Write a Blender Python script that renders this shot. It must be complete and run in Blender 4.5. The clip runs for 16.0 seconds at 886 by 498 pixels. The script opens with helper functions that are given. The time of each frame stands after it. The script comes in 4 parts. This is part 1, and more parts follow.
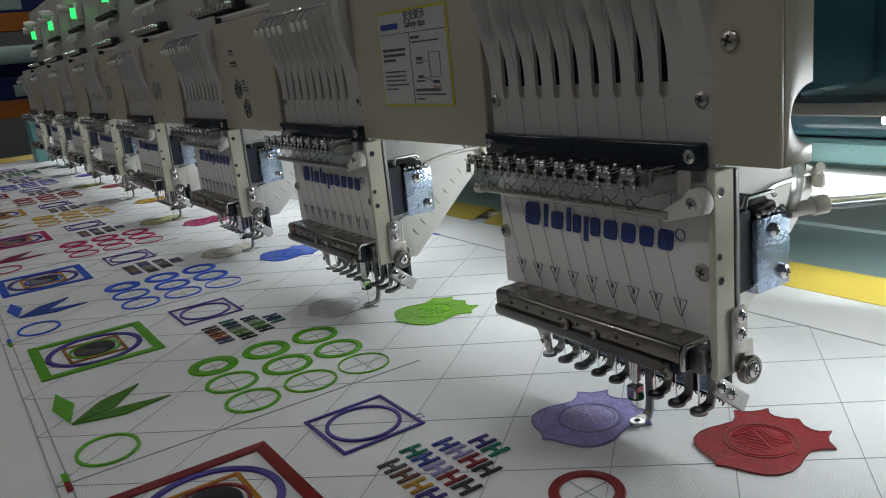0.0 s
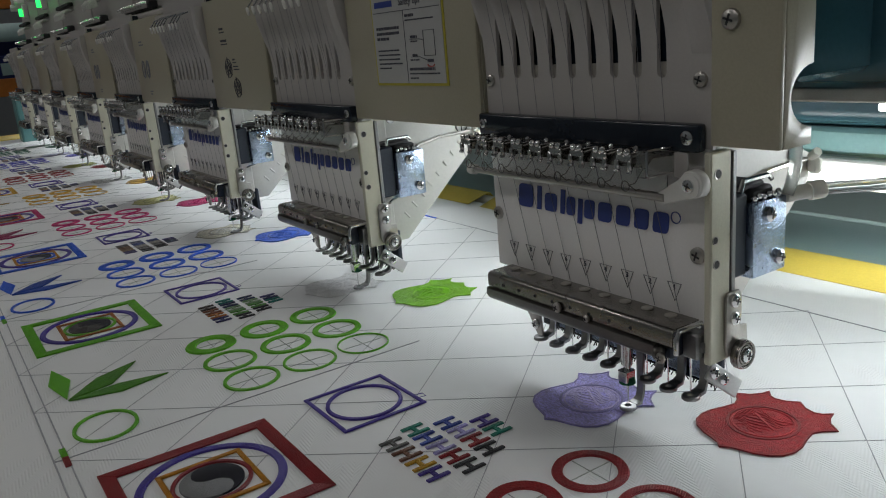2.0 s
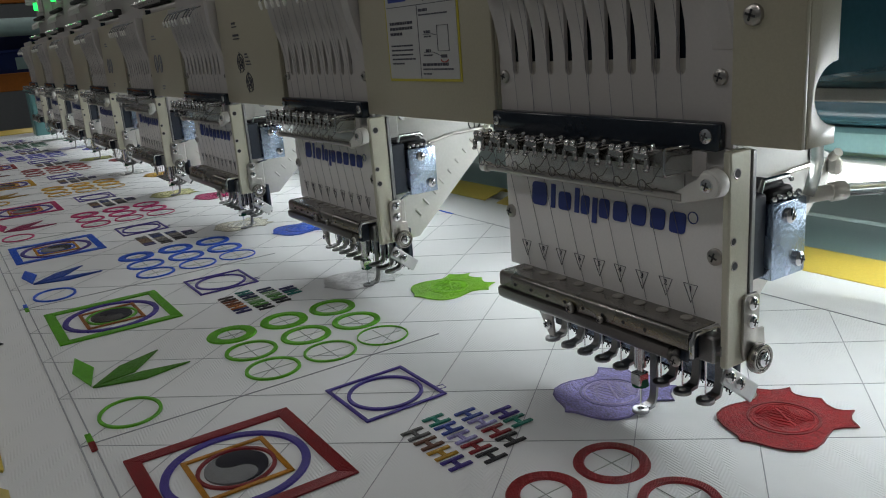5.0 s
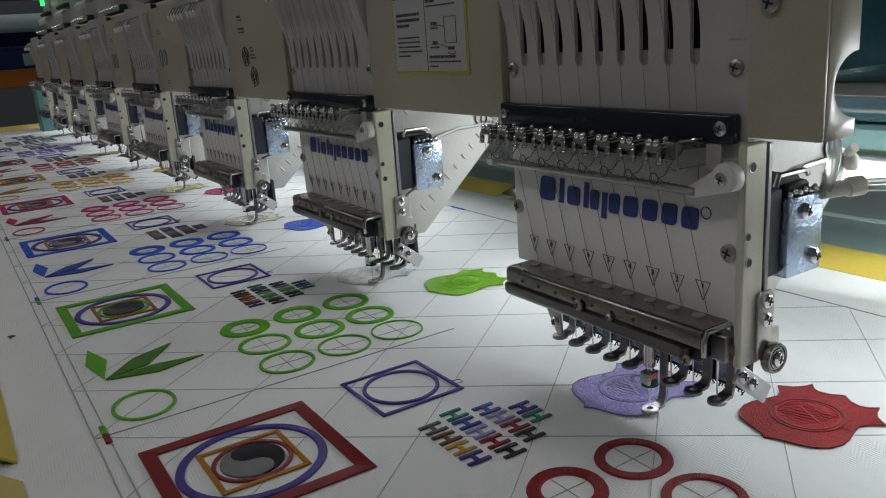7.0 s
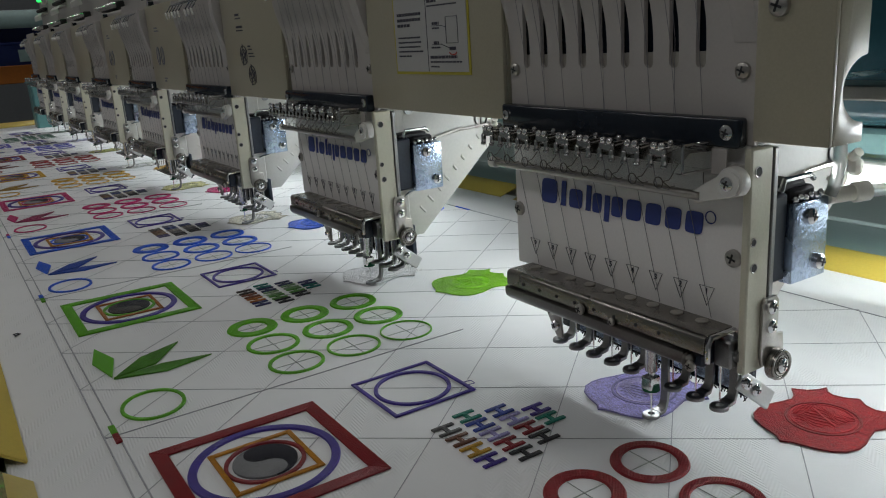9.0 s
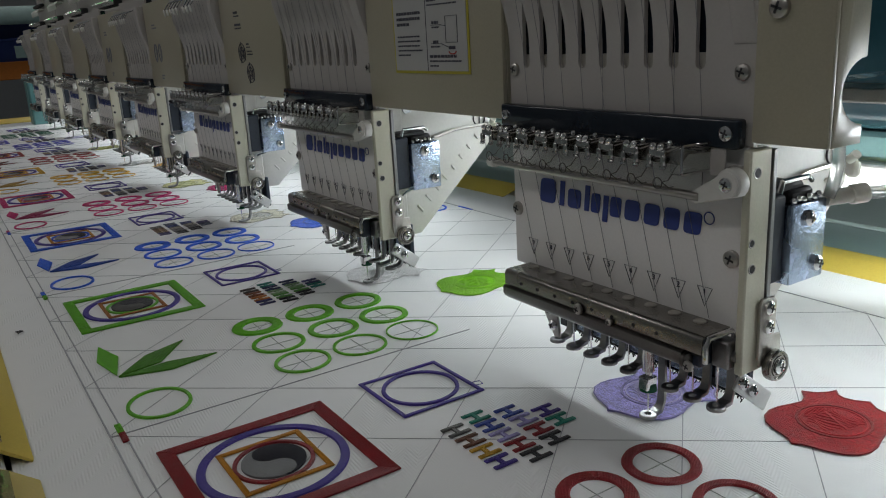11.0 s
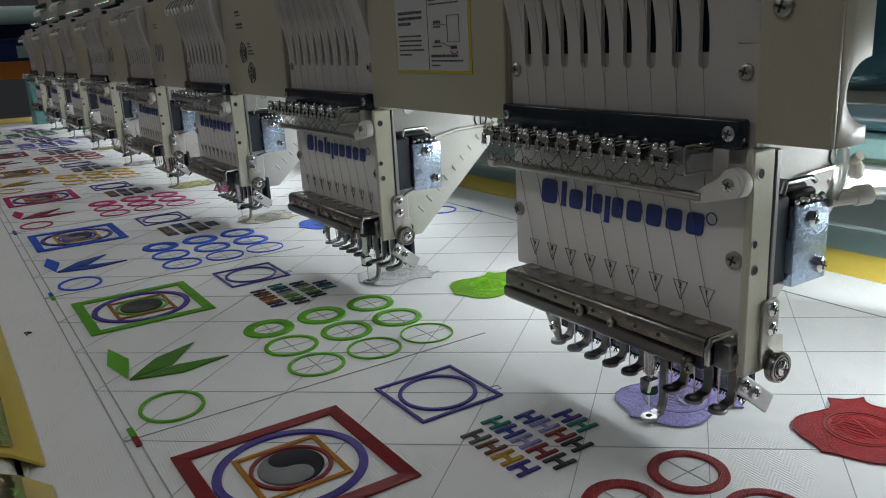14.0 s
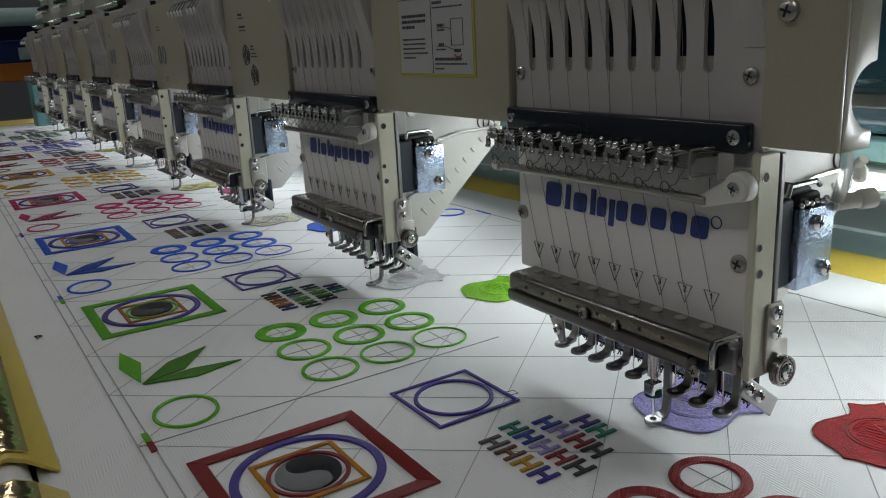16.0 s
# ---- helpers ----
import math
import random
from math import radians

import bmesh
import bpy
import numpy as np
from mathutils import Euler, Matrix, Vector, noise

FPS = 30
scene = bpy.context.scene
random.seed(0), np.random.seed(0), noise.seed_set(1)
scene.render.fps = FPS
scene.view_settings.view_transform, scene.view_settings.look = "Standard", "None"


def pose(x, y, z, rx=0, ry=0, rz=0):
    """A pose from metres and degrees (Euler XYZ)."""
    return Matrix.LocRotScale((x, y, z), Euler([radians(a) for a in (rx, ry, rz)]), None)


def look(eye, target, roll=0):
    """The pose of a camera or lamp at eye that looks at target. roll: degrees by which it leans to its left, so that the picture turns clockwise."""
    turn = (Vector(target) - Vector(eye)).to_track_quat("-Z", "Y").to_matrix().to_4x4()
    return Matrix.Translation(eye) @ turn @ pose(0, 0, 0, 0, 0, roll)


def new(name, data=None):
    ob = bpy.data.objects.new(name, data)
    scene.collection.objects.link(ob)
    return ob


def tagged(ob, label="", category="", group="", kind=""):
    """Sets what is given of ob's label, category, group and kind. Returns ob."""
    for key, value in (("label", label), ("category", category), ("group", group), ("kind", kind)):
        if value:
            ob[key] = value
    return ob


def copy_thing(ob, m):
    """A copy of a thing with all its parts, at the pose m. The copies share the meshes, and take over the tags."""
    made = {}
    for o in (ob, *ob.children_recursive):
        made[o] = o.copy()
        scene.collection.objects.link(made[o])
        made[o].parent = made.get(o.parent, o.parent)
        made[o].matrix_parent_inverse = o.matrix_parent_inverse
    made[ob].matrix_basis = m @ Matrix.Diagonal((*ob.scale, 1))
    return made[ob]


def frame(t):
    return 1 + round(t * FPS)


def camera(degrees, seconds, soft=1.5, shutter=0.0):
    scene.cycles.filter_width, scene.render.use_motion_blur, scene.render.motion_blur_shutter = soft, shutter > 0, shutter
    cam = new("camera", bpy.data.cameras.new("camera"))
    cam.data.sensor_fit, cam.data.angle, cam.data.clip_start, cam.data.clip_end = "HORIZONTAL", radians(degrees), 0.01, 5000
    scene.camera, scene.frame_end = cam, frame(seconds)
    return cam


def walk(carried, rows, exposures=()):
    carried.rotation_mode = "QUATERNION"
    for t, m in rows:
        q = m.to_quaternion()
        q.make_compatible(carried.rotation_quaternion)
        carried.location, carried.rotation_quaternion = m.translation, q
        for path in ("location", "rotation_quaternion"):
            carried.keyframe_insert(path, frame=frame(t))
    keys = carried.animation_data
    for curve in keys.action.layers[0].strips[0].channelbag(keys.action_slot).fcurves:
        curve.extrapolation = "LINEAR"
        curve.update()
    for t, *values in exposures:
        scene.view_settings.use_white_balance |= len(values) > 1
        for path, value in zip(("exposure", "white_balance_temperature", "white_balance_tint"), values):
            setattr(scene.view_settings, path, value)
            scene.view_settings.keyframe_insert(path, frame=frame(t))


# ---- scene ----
PITCH, HEADS = 0.33, 8

# camera: seconds, eye, then yaw from +y to the left, pitch and roll in degrees
CAMERA_ROWS = [
    (0, 0.2369, -0.2947, 0.2256, 57.71, -14.25, -5.99),
    (0.5, 0.2358, -0.2932, 0.2233, 57.58, -14.52, -5.71),
    (1, 0.2352, -0.2934, 0.2229, 57.37, -14.84, -5.52),
    (1.5, 0.2327, -0.2919, 0.2199, 57.10, -15.09, -5.30),
    (2, 0.2319, -0.2935, 0.2206, 57.02, -15.22, -5.02),
    (2.5, 0.2304, -0.2923, 0.2205, 57.13, -15.32, -4.96),
    (3, 0.2297, -0.2928, 0.2211, 57.30, -15.27, -4.81),
    (3.5, 0.2283, -0.2911, 0.2190, 57.42, -15.36, -4.82),
    (4, 0.2281, -0.2921, 0.2195, 57.50, -15.34, -4.69),
    (6.5, 0.2209, -0.2876, 0.2154, 58.17, -15.25, -4.35),
    (7, 0.2191, -0.2868, 0.2142, 58.20, -15.31, -4.25),
    (7.5, 0.2176, -0.2859, 0.2139, 58.15, -15.37, -4.17),
    (8, 0.2173, -0.2864, 0.2142, 58.06, -15.40, -4.05),
    (8.5, 0.2156, -0.2863, 0.2136, 57.97, -15.34, -3.91),
    (9, 0.2137, -0.2865, 0.2148, 57.87, -15.37, -3.78),
    (11.5, 0.2128, -0.2879, 0.2143, 57.54, -15.38, -3.20),
    (12, 0.2118, -0.2875, 0.2136, 57.56, -15.36, -3.12),
    (12.5, 0.2124, -0.2872, 0.2143, 57.60, -15.36, -3.12),
    (13, 0.2116, -0.2868, 0.2139, 57.61, -15.34, -3.10),
    (13.5, 0.2124, -0.2874, 0.2145, 57.61, -15.32, -3.10),
    (14, 0.2116, -0.2869, 0.2130, 57.60, -15.26, -3.05),
    (14.5, 0.2125, -0.2873, 0.2137, 57.63, -15.26, -3.11),
    (15, 0.2107, -0.2879, 0.2134, 57.65, -15.17, -3.05),
    (15.5, 0.2113, -0.2880, 0.2135, 57.65, -15.15, -3.03),
    (16, 0.2108, -0.2886, 0.2140, 57.65, -15.14, -3.03),
]


def aim(x, y, z, yaw, pitch, roll):
    a, b = radians(yaw), radians(pitch)
    eye = Vector((x, y, z))
    return look(eye, eye + Vector((-math.sin(a) * math.cos(b), math.cos(a) * math.cos(b), math.sin(b))), roll)


cam = camera(58.73, 16.0, soft=1.1)
walk(cam, [(t, aim(*r)) for t, *r in CAMERA_ROWS])

# ---- light ----
scene.view_settings.exposure = 0.0
world = bpy.data.worlds.new("world")
scene.world = world
world.use_nodes = True
world.node_tree.nodes["Background"].inputs[0].default_value = (0.6, 0.75, 0.8, 1)
world.node_tree.nodes["Background"].inputs[1].default_value = 0.02


def area_lamp(name, m, sx, sy, power, colour, spread=180):
    data = bpy.data.lights.new(name, "AREA")
    data.shape, data.size, data.size_y, data.energy, data.color = "RECTANGLE", sx, sy, power, colour
    data.spread = radians(spread)
    ob = new(name, data)
    ob.matrix_world = m
    return ob


LAMP_POWER = 0.31
CEILING_ROWS = ((-1.9, 8.5), (0.35, 3.0))   # y, power of the unseen lamp rows added as fill
for n in range(HEADS + 1):
    area_lamp("work_light", look((-PITCH * n + 0.065, 0.20, 0.150), (-PITCH * n + 0.045, 0.04, 0.0)), 0.16, 0.03, LAMP_POWER, (0.90, 0.97, 1.0), 160)
area_lamp("bar_light", look((0.13, 0.300, 0.072), (0.00, 0.75, -0.05)), 0.55, 0.02, 0.50, (0.90, 0.98, 1.0), 110)
for y, power in CEILING_ROWS:
    for x in (-4.5, -1.9, 0.7):
        area_lamp("ceiling_light", look((x, y, 2.33), (x, y, 0)), 1.2, 0.25, power, (0.995, 0.97, 0.965))

# ---- materials ----


def mat(name, colour, rough=0.5, metal=0.0, grain=300.0, vary=0.10, bump=0.0, stain=6.0, coat=0.0, aniso=0.0):
    """Principled surface with colour variation at two scales, uneven gloss and fine relief, in metres."""
    m = bpy.data.materials.new(name)
    m.use_nodes = True
    nt = m.node_tree
    b = nt.nodes["Principled BSDF"]
    tc = nt.nodes.new("ShaderNodeTexCoord")

    def noise_node(scale, detail):
        n = nt.nodes.new("ShaderNodeTexNoise")
        n.inputs["Scale"].default_value, n.inputs["Detail"].default_value = scale, detail
        nt.links.new(tc.outputs["Object"], n.inputs["Vector"])
        return n
    fine, big = noise_node(grain, 3), noise_node(stain, 4)
    mix = nt.nodes.new("ShaderNodeMath")
    mix.operation = "MULTIPLY_ADD"
    mix.inputs[1].default_value = 0.5
    half = nt.nodes.new("ShaderNodeMath")
    half.operation = "MULTIPLY"
    half.inputs[1].default_value = 0.5
    nt.links.new(big.outputs["Fac"], half.inputs[0])
    nt.links.new(fine.outputs["Fac"], mix.inputs[0])
    nt.links.new(half.outputs[0], mix.inputs[2])
    ramp = nt.nodes.new("ShaderNodeValToRGB")
    ramp.color_ramp.elements[0].position, ramp.color_ramp.elements[1].position = 0.3, 0.7
    ramp.color_ramp.elements[0].color = (*[c * (1 - vary) for c in colour], 1)
    ramp.color_ramp.elements[1].color = (*[min(1, c * (1 + vary)) for c in colour], 1)
    nt.links.new(mix.outputs[0], ramp.inputs[0])
    nt.links.new(ramp.outputs[0], b.inputs["Base Color"])
    rr = nt.nodes.new("ShaderNodeMapRange")
    rr.inputs["To Min"].default_value, rr.inputs["To Max"].default_value = rough * 0.75, min(1, rough * 1.25)
    nt.links.new(big.outputs["Fac"], rr.inputs["Value"])
    nt.links.new(rr.outputs[0], b.inputs["Roughness"])
    b.inputs["Metallic"].default_value = metal
    b.inputs["Coat Weight"].default_value = coat
    b.inputs["Anisotropic"].default_value = aniso
    if bump:
        bp = nt.nodes.new("ShaderNodeBump")
        bp.inputs["Strength"].default_value, bp.inputs["Distance"].default_value = min(1, bump * 1000), 0.001
        nt.links.new(fine.outputs["Fac"], bp.inputs["Height"])
        nt.links.new(bp.outputs[0], b.inputs["Normal"])
    return m


def glow(name, colour, strength):
    m = bpy.data.materials.new(name)
    m.use_nodes = True
    b = m.node_tree.nodes["Principled BSDF"]
    b.inputs["Base Color"].default_value = (*colour, 1)
    b.inputs["Emission Color"].default_value = (*colour, 1)
    b.inputs["Emission Strength"].default_value = strength
    return m


def clear(name, colour, rough, weight):
    m = mat(name, colour, rough, 0, 200, 0.03)
    m.node_tree.nodes["Principled BSDF"].inputs["Transmission Weight"].default_value = weight
    return m


def thread_mat(name, colour, along, scale=620.0, grain=0.0):
    """Satin stitching: fine parallel ridges of sheeny thread; along is the axis that the stitches lie on."""
    m = mat(name, colour, 0.45, 0, 1100, 0.30, 0, 90)
    nt = m.node_tree
    b = nt.nodes["Principled BSDF"]
    b.inputs["Specular IOR Level"].default_value = 0.6
    b.inputs["Anisotropic"].default_value = 0.75
    way = nt.nodes.new("ShaderNodeCombineXYZ")
    way.inputs[0].default_value, way.inputs[1].default_value = {"X": (1, 0.05), "Y": (0.05, 1), "D": (0.7, 0.7)}[along]
    nt.links.new(way.outputs[0], b.inputs["Tangent"])
    wave = nt.nodes.new("ShaderNodeTexWave")
    wave.bands_direction = "Y" if along == "X" else "X" if along == "Y" else "DIAGONAL"
    wave.inputs["Scale"].default_value = scale
    wave.inputs["Distortion"].default_value = 3.0
    wave.inputs["Detail"].default_value = 2
    tc = [n for n in nt.nodes if n.type == "TEX_COORD"][0]
    nt.links.new(tc.outputs["Object"], wave.inputs["Vector"])
    bp = nt.nodes.new("ShaderNodeBump")
    bp.inputs["Strength"].default_value, bp.inputs["Distance"].default_value = 0.7, 0.0006
    fuzz = nt.nodes.new("ShaderNodeTexNoise")
    fuzz.inputs["Scale"].default_value, fuzz.inputs["Detail"].default_value = 800, 2
    nt.links.new(tc.outputs["Object"], fuzz.inputs["Vector"])
    both = nt.nodes.new("ShaderNodeMath")
    both.operation = "MULTIPLY_ADD"
    both.inputs[1].default_value = 1.6
    nt.links.new(fuzz.outputs["Fac"], both.inputs[0])
    nt.links.new(wave.outputs["Fac"], both.inputs[2])
    # single stitches: short cells along the thread, each a little lighter or darker and lying at its own height
    lay = nt.nodes.new("ShaderNodeMapping")
    lay.inputs["Rotation"].default_value[2] = {"X": 0.0, "Y": math.pi / 2, "D": math.pi / 4}[along]
    lay.inputs["Scale"].default_value = (0.45, 1.0, 1.0)
    nt.links.new(tc.outputs["Object"], lay.inputs["Vector"])
    cell = nt.nodes.new("ShaderNodeTexVoronoi")
    cell.voronoi_dimensions = "2D"
    cell.inputs["Scale"].default_value = 1900
    nt.links.new(lay.outputs[0], cell.inputs["Vector"])
    tone = nt.nodes.new("ShaderNodeSeparateColor")
    nt.links.new(cell.outputs["Color"], tone.inputs[0])
    span = nt.nodes.new("ShaderNodeMapRange")
    span.inputs["To Min"].default_value, span.inputs["To Max"].default_value = 1 - grain, 1 + grain
    nt.links.new(tone.outputs[0], span.inputs["Value"])
    old = b.inputs["Base Color"].links[0].from_socket
    dye = nt.nodes.new("ShaderNodeVectorMath")
    dye.operation = "SCALE"
    nt.links.new(old, dye.inputs[0])
    nt.links.new(span.outputs[0], dye.inputs["Scale"])
    nt.links.new(dye.outputs[0], b.inputs["Base Color"])
    high = nt.nodes.new("ShaderNodeMath")
    high.operation = "MULTIPLY_ADD"
    high.inputs[1].default_value = -4.2 * grain
    nt.links.new(cell.outputs["Distance"], high.inputs[0])
    nt.links.new(both.outputs[0], high.inputs[2])
    nt.links.new(high.outputs[0], bp.inputs["Height"])
    nt.links.new(bp.outputs[0], b.inputs["Normal"])
    return m


def fabric_mat():
    """White woven cloth with faint zigzag pressing marks and soft creases."""
    m = mat("white_cloth", (0.80, 0.81, 0.81), 0.85, 0, 1500, 0.035, 0, 2.0)
    nt = m.node_tree
    b = nt.nodes["Principled BSDF"]
    tc = [n for n in nt.nodes if n.type == "TEX_COORD"][0]
    b.inputs["Sheen Weight"].default_value = 0.2
    mp = nt.nodes.new("ShaderNodeMapping")
    mp.inputs["Rotation"].default_value = (0, 0, 0.6)
    nt.links.new(tc.outputs["Object"], mp.inputs["Vector"])
    w = nt.nodes.new("ShaderNodeTexWave")
    w.wave_profile = "SIN"
    w.inputs["Scale"].default_value, w.inputs["Distortion"].default_value = 90, 0.0
    zig = nt.nodes.new("ShaderNodeTexWave")
    zig.wave_profile, zig.bands_direction = "TRI", "Y"
    zig.inputs["Scale"].default_value = 22
    nt.links.new(mp.outputs[0], zig.inputs["Vector"])
    add = nt.nodes.new("ShaderNodeVectorMath")
    add.operation = "MULTIPLY_ADD"
    add.inputs[1].default_value = (0.012, 0, 0)
    nt.links.new(zig.outputs["Color"], add.inputs[0])
    nt.links.new(mp.outputs[0], add.inputs[2])
    nt.links.new(add.outputs[0], w.inputs["Vector"])
    soft = nt.nodes.new("ShaderNodeTexNoise")
    soft.inputs["Scale"].default_value, soft.inputs["Detail"].default_value = 9, 3
    nt.links.new(tc.outputs["Object"], soft.inputs["Vector"])
    mask = nt.nodes.new("ShaderNodeMath")
    mask.operation = "MULTIPLY"
    nt.links.new(w.outputs["Fac"], mask.inputs[0])
    patch = nt.nodes.new("ShaderNodeTexNoise")
    patch.inputs["Scale"].default_value, patch.inputs["Detail"].default_value = 16, 1
    nt.links.new(mp.outputs[0], patch.inputs["Vector"])
    fade = nt.nodes.new("ShaderNodeMapRange")
    fade.inputs["From Min"].default_value, fade.inputs["From Max"].default_value = 0.46, 0.56
    nt.links.new(patch.outputs["Fac"], fade.inputs["Value"])
    nt.links.new(fade.outputs[0], mask.inputs[1])
    b1 = nt.nodes.new("ShaderNodeBump")
    b1.inputs["Strength"].default_value, b1.inputs["Distance"].default_value = 0.45, 0.0004
    b2 = nt.nodes.new("ShaderNodeBump")
    b2.inputs["Strength"].default_value, b2.inputs["Distance"].default_value = 0.5, 0.006
    nt.links.new(mask.outputs[0], b1.inputs["Height"])
    nt.links.new(soft.outputs["Fac"], b2.inputs["Height"])
    nt.links.new(b2.outputs[0], b1.inputs["Normal"])
    nt.links.new(b1.outputs[0], b.inputs["Normal"])
    return m


CREAM = mat("cream_paint", (0.42, 0.39, 0.295), 0.32, 0, 900, 0.07, 0.00005, 9)
PANEL = mat("light_grey_paint", (0.475, 0.45, 0.43), 0.45, 0, 700, 0.05, 0.00003, 8)
PLATE = mat("ivory_plate", (0.62, 0.605, 0.49), 0.35, 0.1, 800, 0.05, 0.0001, 10)
# PANEL's grey lightened: bounce light on the lower panel is put into its colour
CASE = mat("light_grey_paint_lit", (0.85, 0.835, 0.82), 0.5, 0, 700, 0.04, 0.00003, 8)
RAIL = mat("polished_rail_steel", (0.29, 0.275, 0.255), 0.26, 1.0, 1000, 0.15, 0.0001, 30)
CASTING = mat("white_casting", (0.55, 0.54, 0.50), 0.5, 0, 400, 0.06, 0.00006, 9)
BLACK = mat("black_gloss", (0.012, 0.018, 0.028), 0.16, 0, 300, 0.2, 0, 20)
DARK = mat("dark_inside", (0.030, 0.030, 0.034), 0.7, 0, 300, 0.2)
NAVY = mat("dark_navy_plastic", (0.02, 0.03, 0.05), 0.45, 0, 500, 0.2)
STEEL = mat("brushed_steel", (0.46, 0.44, 0.41), 0.32, 1.0, 1200, 0.12, 0.0001, 40)
LIP = mat("dark_lip_steel", (0.17, 0.16, 0.15), 0.3, 1.0, 1200, 0.2, 0.0001, 40)
DARKSTEEL = mat("dark_steel", (0.30, 0.30, 0.30), 0.38, 1.0, 1500, 0.2, 0.0001, 60)
CLIPS = mat("nickel_clip", (0.48, 0.47, 0.46), 0.2, 1.0, 700, 0.2, 0.0001, 60)
PLATE_STEEL = mat("satin_steel", (0.62, 0.62, 0.62), 0.5, 0.7, 900, 0.08, 0.0001, 40)
CHROME = mat("chrome", (0.74, 0.74, 0.74), 0.16, 1.0, 500, 0.05, 0, 40)
ZINC = mat("zinc_plate", (0.44, 0.53, 0.68), 0.26, 1.0, 420, 0.22, 0.0004, 45)
WHITE = mat("white_plastic", (0.78, 0.77, 0.73), 0.4, 0, 400, 0.03)
RUBBER = mat("black_rubber", (0.025, 0.025, 0.028), 0.6, 0, 600, 0.2)
BLUE_PRINT = mat("blue_print", (0.030, 0.055, 0.26), 0.5, 0, 800, 0.08)
DARK_PRINT = mat("dark_print", (0.05, 0.05, 0.07), 0.6, 0, 800, 0.1)
GREY_PRINT = mat("grey_print", (0.22, 0.23, 0.27), 0.6, 0, 800, 0.1)
THREAD_LINE = mat("grey_thread", (0.20, 0.20, 0.22), 0.7, 0, 2000, 0.2)
QUILT = mat("quilting_thread_grey", (0.40, 0.41, 0.43), 0.8, 0, 900, 0.25)
LABEL = mat("label_paper", (0.46, 0.46, 0.45), 0.5, 0, 500, 0.03)
LABEL_EDGE = mat("label_yellow", (0.50, 0.43, 0.05), 0.5, 0, 500, 0.05)
RED_PRINT = mat("red_print", (0.45, 0.05, 0.03), 0.5, 0, 500, 0.05)
YELLOW = mat("yellow_clip", (0.64, 0.48, 0.085), 0.42, 0, 500, 0.08, 0.0002, 12, 0.2)
GOLD = mat("gold_film", (0.90, 0.74, 0.42), 0.13, 1.0, 60, 0.1, 0.002, 25)
TUBE = clear("clear_tube", (0.95, 0.97, 0.96), 0.05, 0.96)
MILKY = clear("milky_hose", (0.90, 0.92, 0.91), 0.10, 0.72)
PLUG = mat("plug_plastic", (0.36, 0.34, 0.30), 0.5, 0, 400, 0.1)
NYLON = mat("translucent_nylon", (0.75, 0.73, 0.64), 0.35, 0, 400, 0.04)
PALE_TEAL = mat("pale_teal_paint", (0.21, 0.35, 0.34), 0.35, 0, 300, 0.08, 0.0001, 4)
TEAL = mat("teal_paint", (0.10, 0.24, 0.24), 0.35, 0, 300, 0.08, 0.0001, 4)
BEAM = mat("dark_teal_gloss", (0.030, 0.085, 0.11), 0.22, 0, 200, 0.10, 0, 3, 0.4)
BOARD = mat("teal_grey_board", (0.42, 0.53, 0.51), 0.5, 0, 300, 0.06, 0.0002, 4)
TABLE = mat("pale_teal_table", (0.42, 0.56, 0.55), 0.5, 0, 400, 0.06, 0.0002, 4)
GREEN_GLOW = glow("green_lamp", (0.02, 1.0, 0.12), 2.2)
WHITE_GLOW = glow("white_lamp", (0.95, 1.0, 1.0), 2.6)
CEIL_GLOW = glow("ceiling_lamp", (1.0, 0.97, 0.92), 4.0)
GREEN_FELT = mat("green_felt", (0.01, 0.10, 0.05), 0.9, 0, 1500, 0.3)
CLOTH = fabric_mat()

# ---- mesh tools ----


def box(x0, x1, y0, y1, z0, z1, r=0.0, seg=1):
    bm = bmesh.new()
    bmesh.ops.create_cube(bm, size=1)
    bmesh.ops.scale(bm, vec=(x1 - x0, y1 - y0, z1 - z0), verts=bm.verts)
    bmesh.ops.translate(bm, vec=((x0 + x1) / 2, (y0 + y1) / 2, (z0 + z1) / 2), verts=bm.verts)
    if r:
        bmesh.ops.bevel(bm, geom=bm.edges[:], offset=r, segments=seg, profile=0.5, affect="EDGES")
    return bm


def rod(p, q, r, seg=12, r2=None, r_edge=0.0):
    bm = bmesh.new()
    p, q = Vector(p), Vector(q)
    bmesh.ops.create_cone(bm, cap_ends=True, segments=seg, radius1=r, radius2=r if r2 is None else r2, depth=(q - p).length)
    if r_edge:
        bmesh.ops.bevel(bm, geom=[e for e in bm.edges if len(e.link_faces) == 2 and any(len(f.verts) > 4 for f in e.link_faces)],
                        offset=r_edge, segments=2, profile=0.5, affect="EDGES")
    bm.transform(Matrix.Translation((p + q) / 2) @ (q - p).to_track_quat("Z", "Y").to_matrix().to_4x4())
    return bm


def ball(p, r, seg=10):
    bm = bmesh.new()
    bmesh.ops.create_uvsphere(bm, u_segments=seg, v_segments=max(5, seg // 2), radius=r)
    bmesh.ops.translate(bm, vec=p, verts=bm.verts)
    return bm


def ring(c, axis, r, wire, seg=20, wseg=6):
    pts = [Vector((math.cos(a), math.sin(a), 0)) * r for a in np.linspace(0, 2 * math.pi, seg, endpoint=False)]
    bm = tube(pts, wire, wseg, closed=True)
    bm.transform(Matrix.Translation(c) @ Vector(axis).to_track_quat("Z", "Y").to_matrix().to_4x4())
    return bm


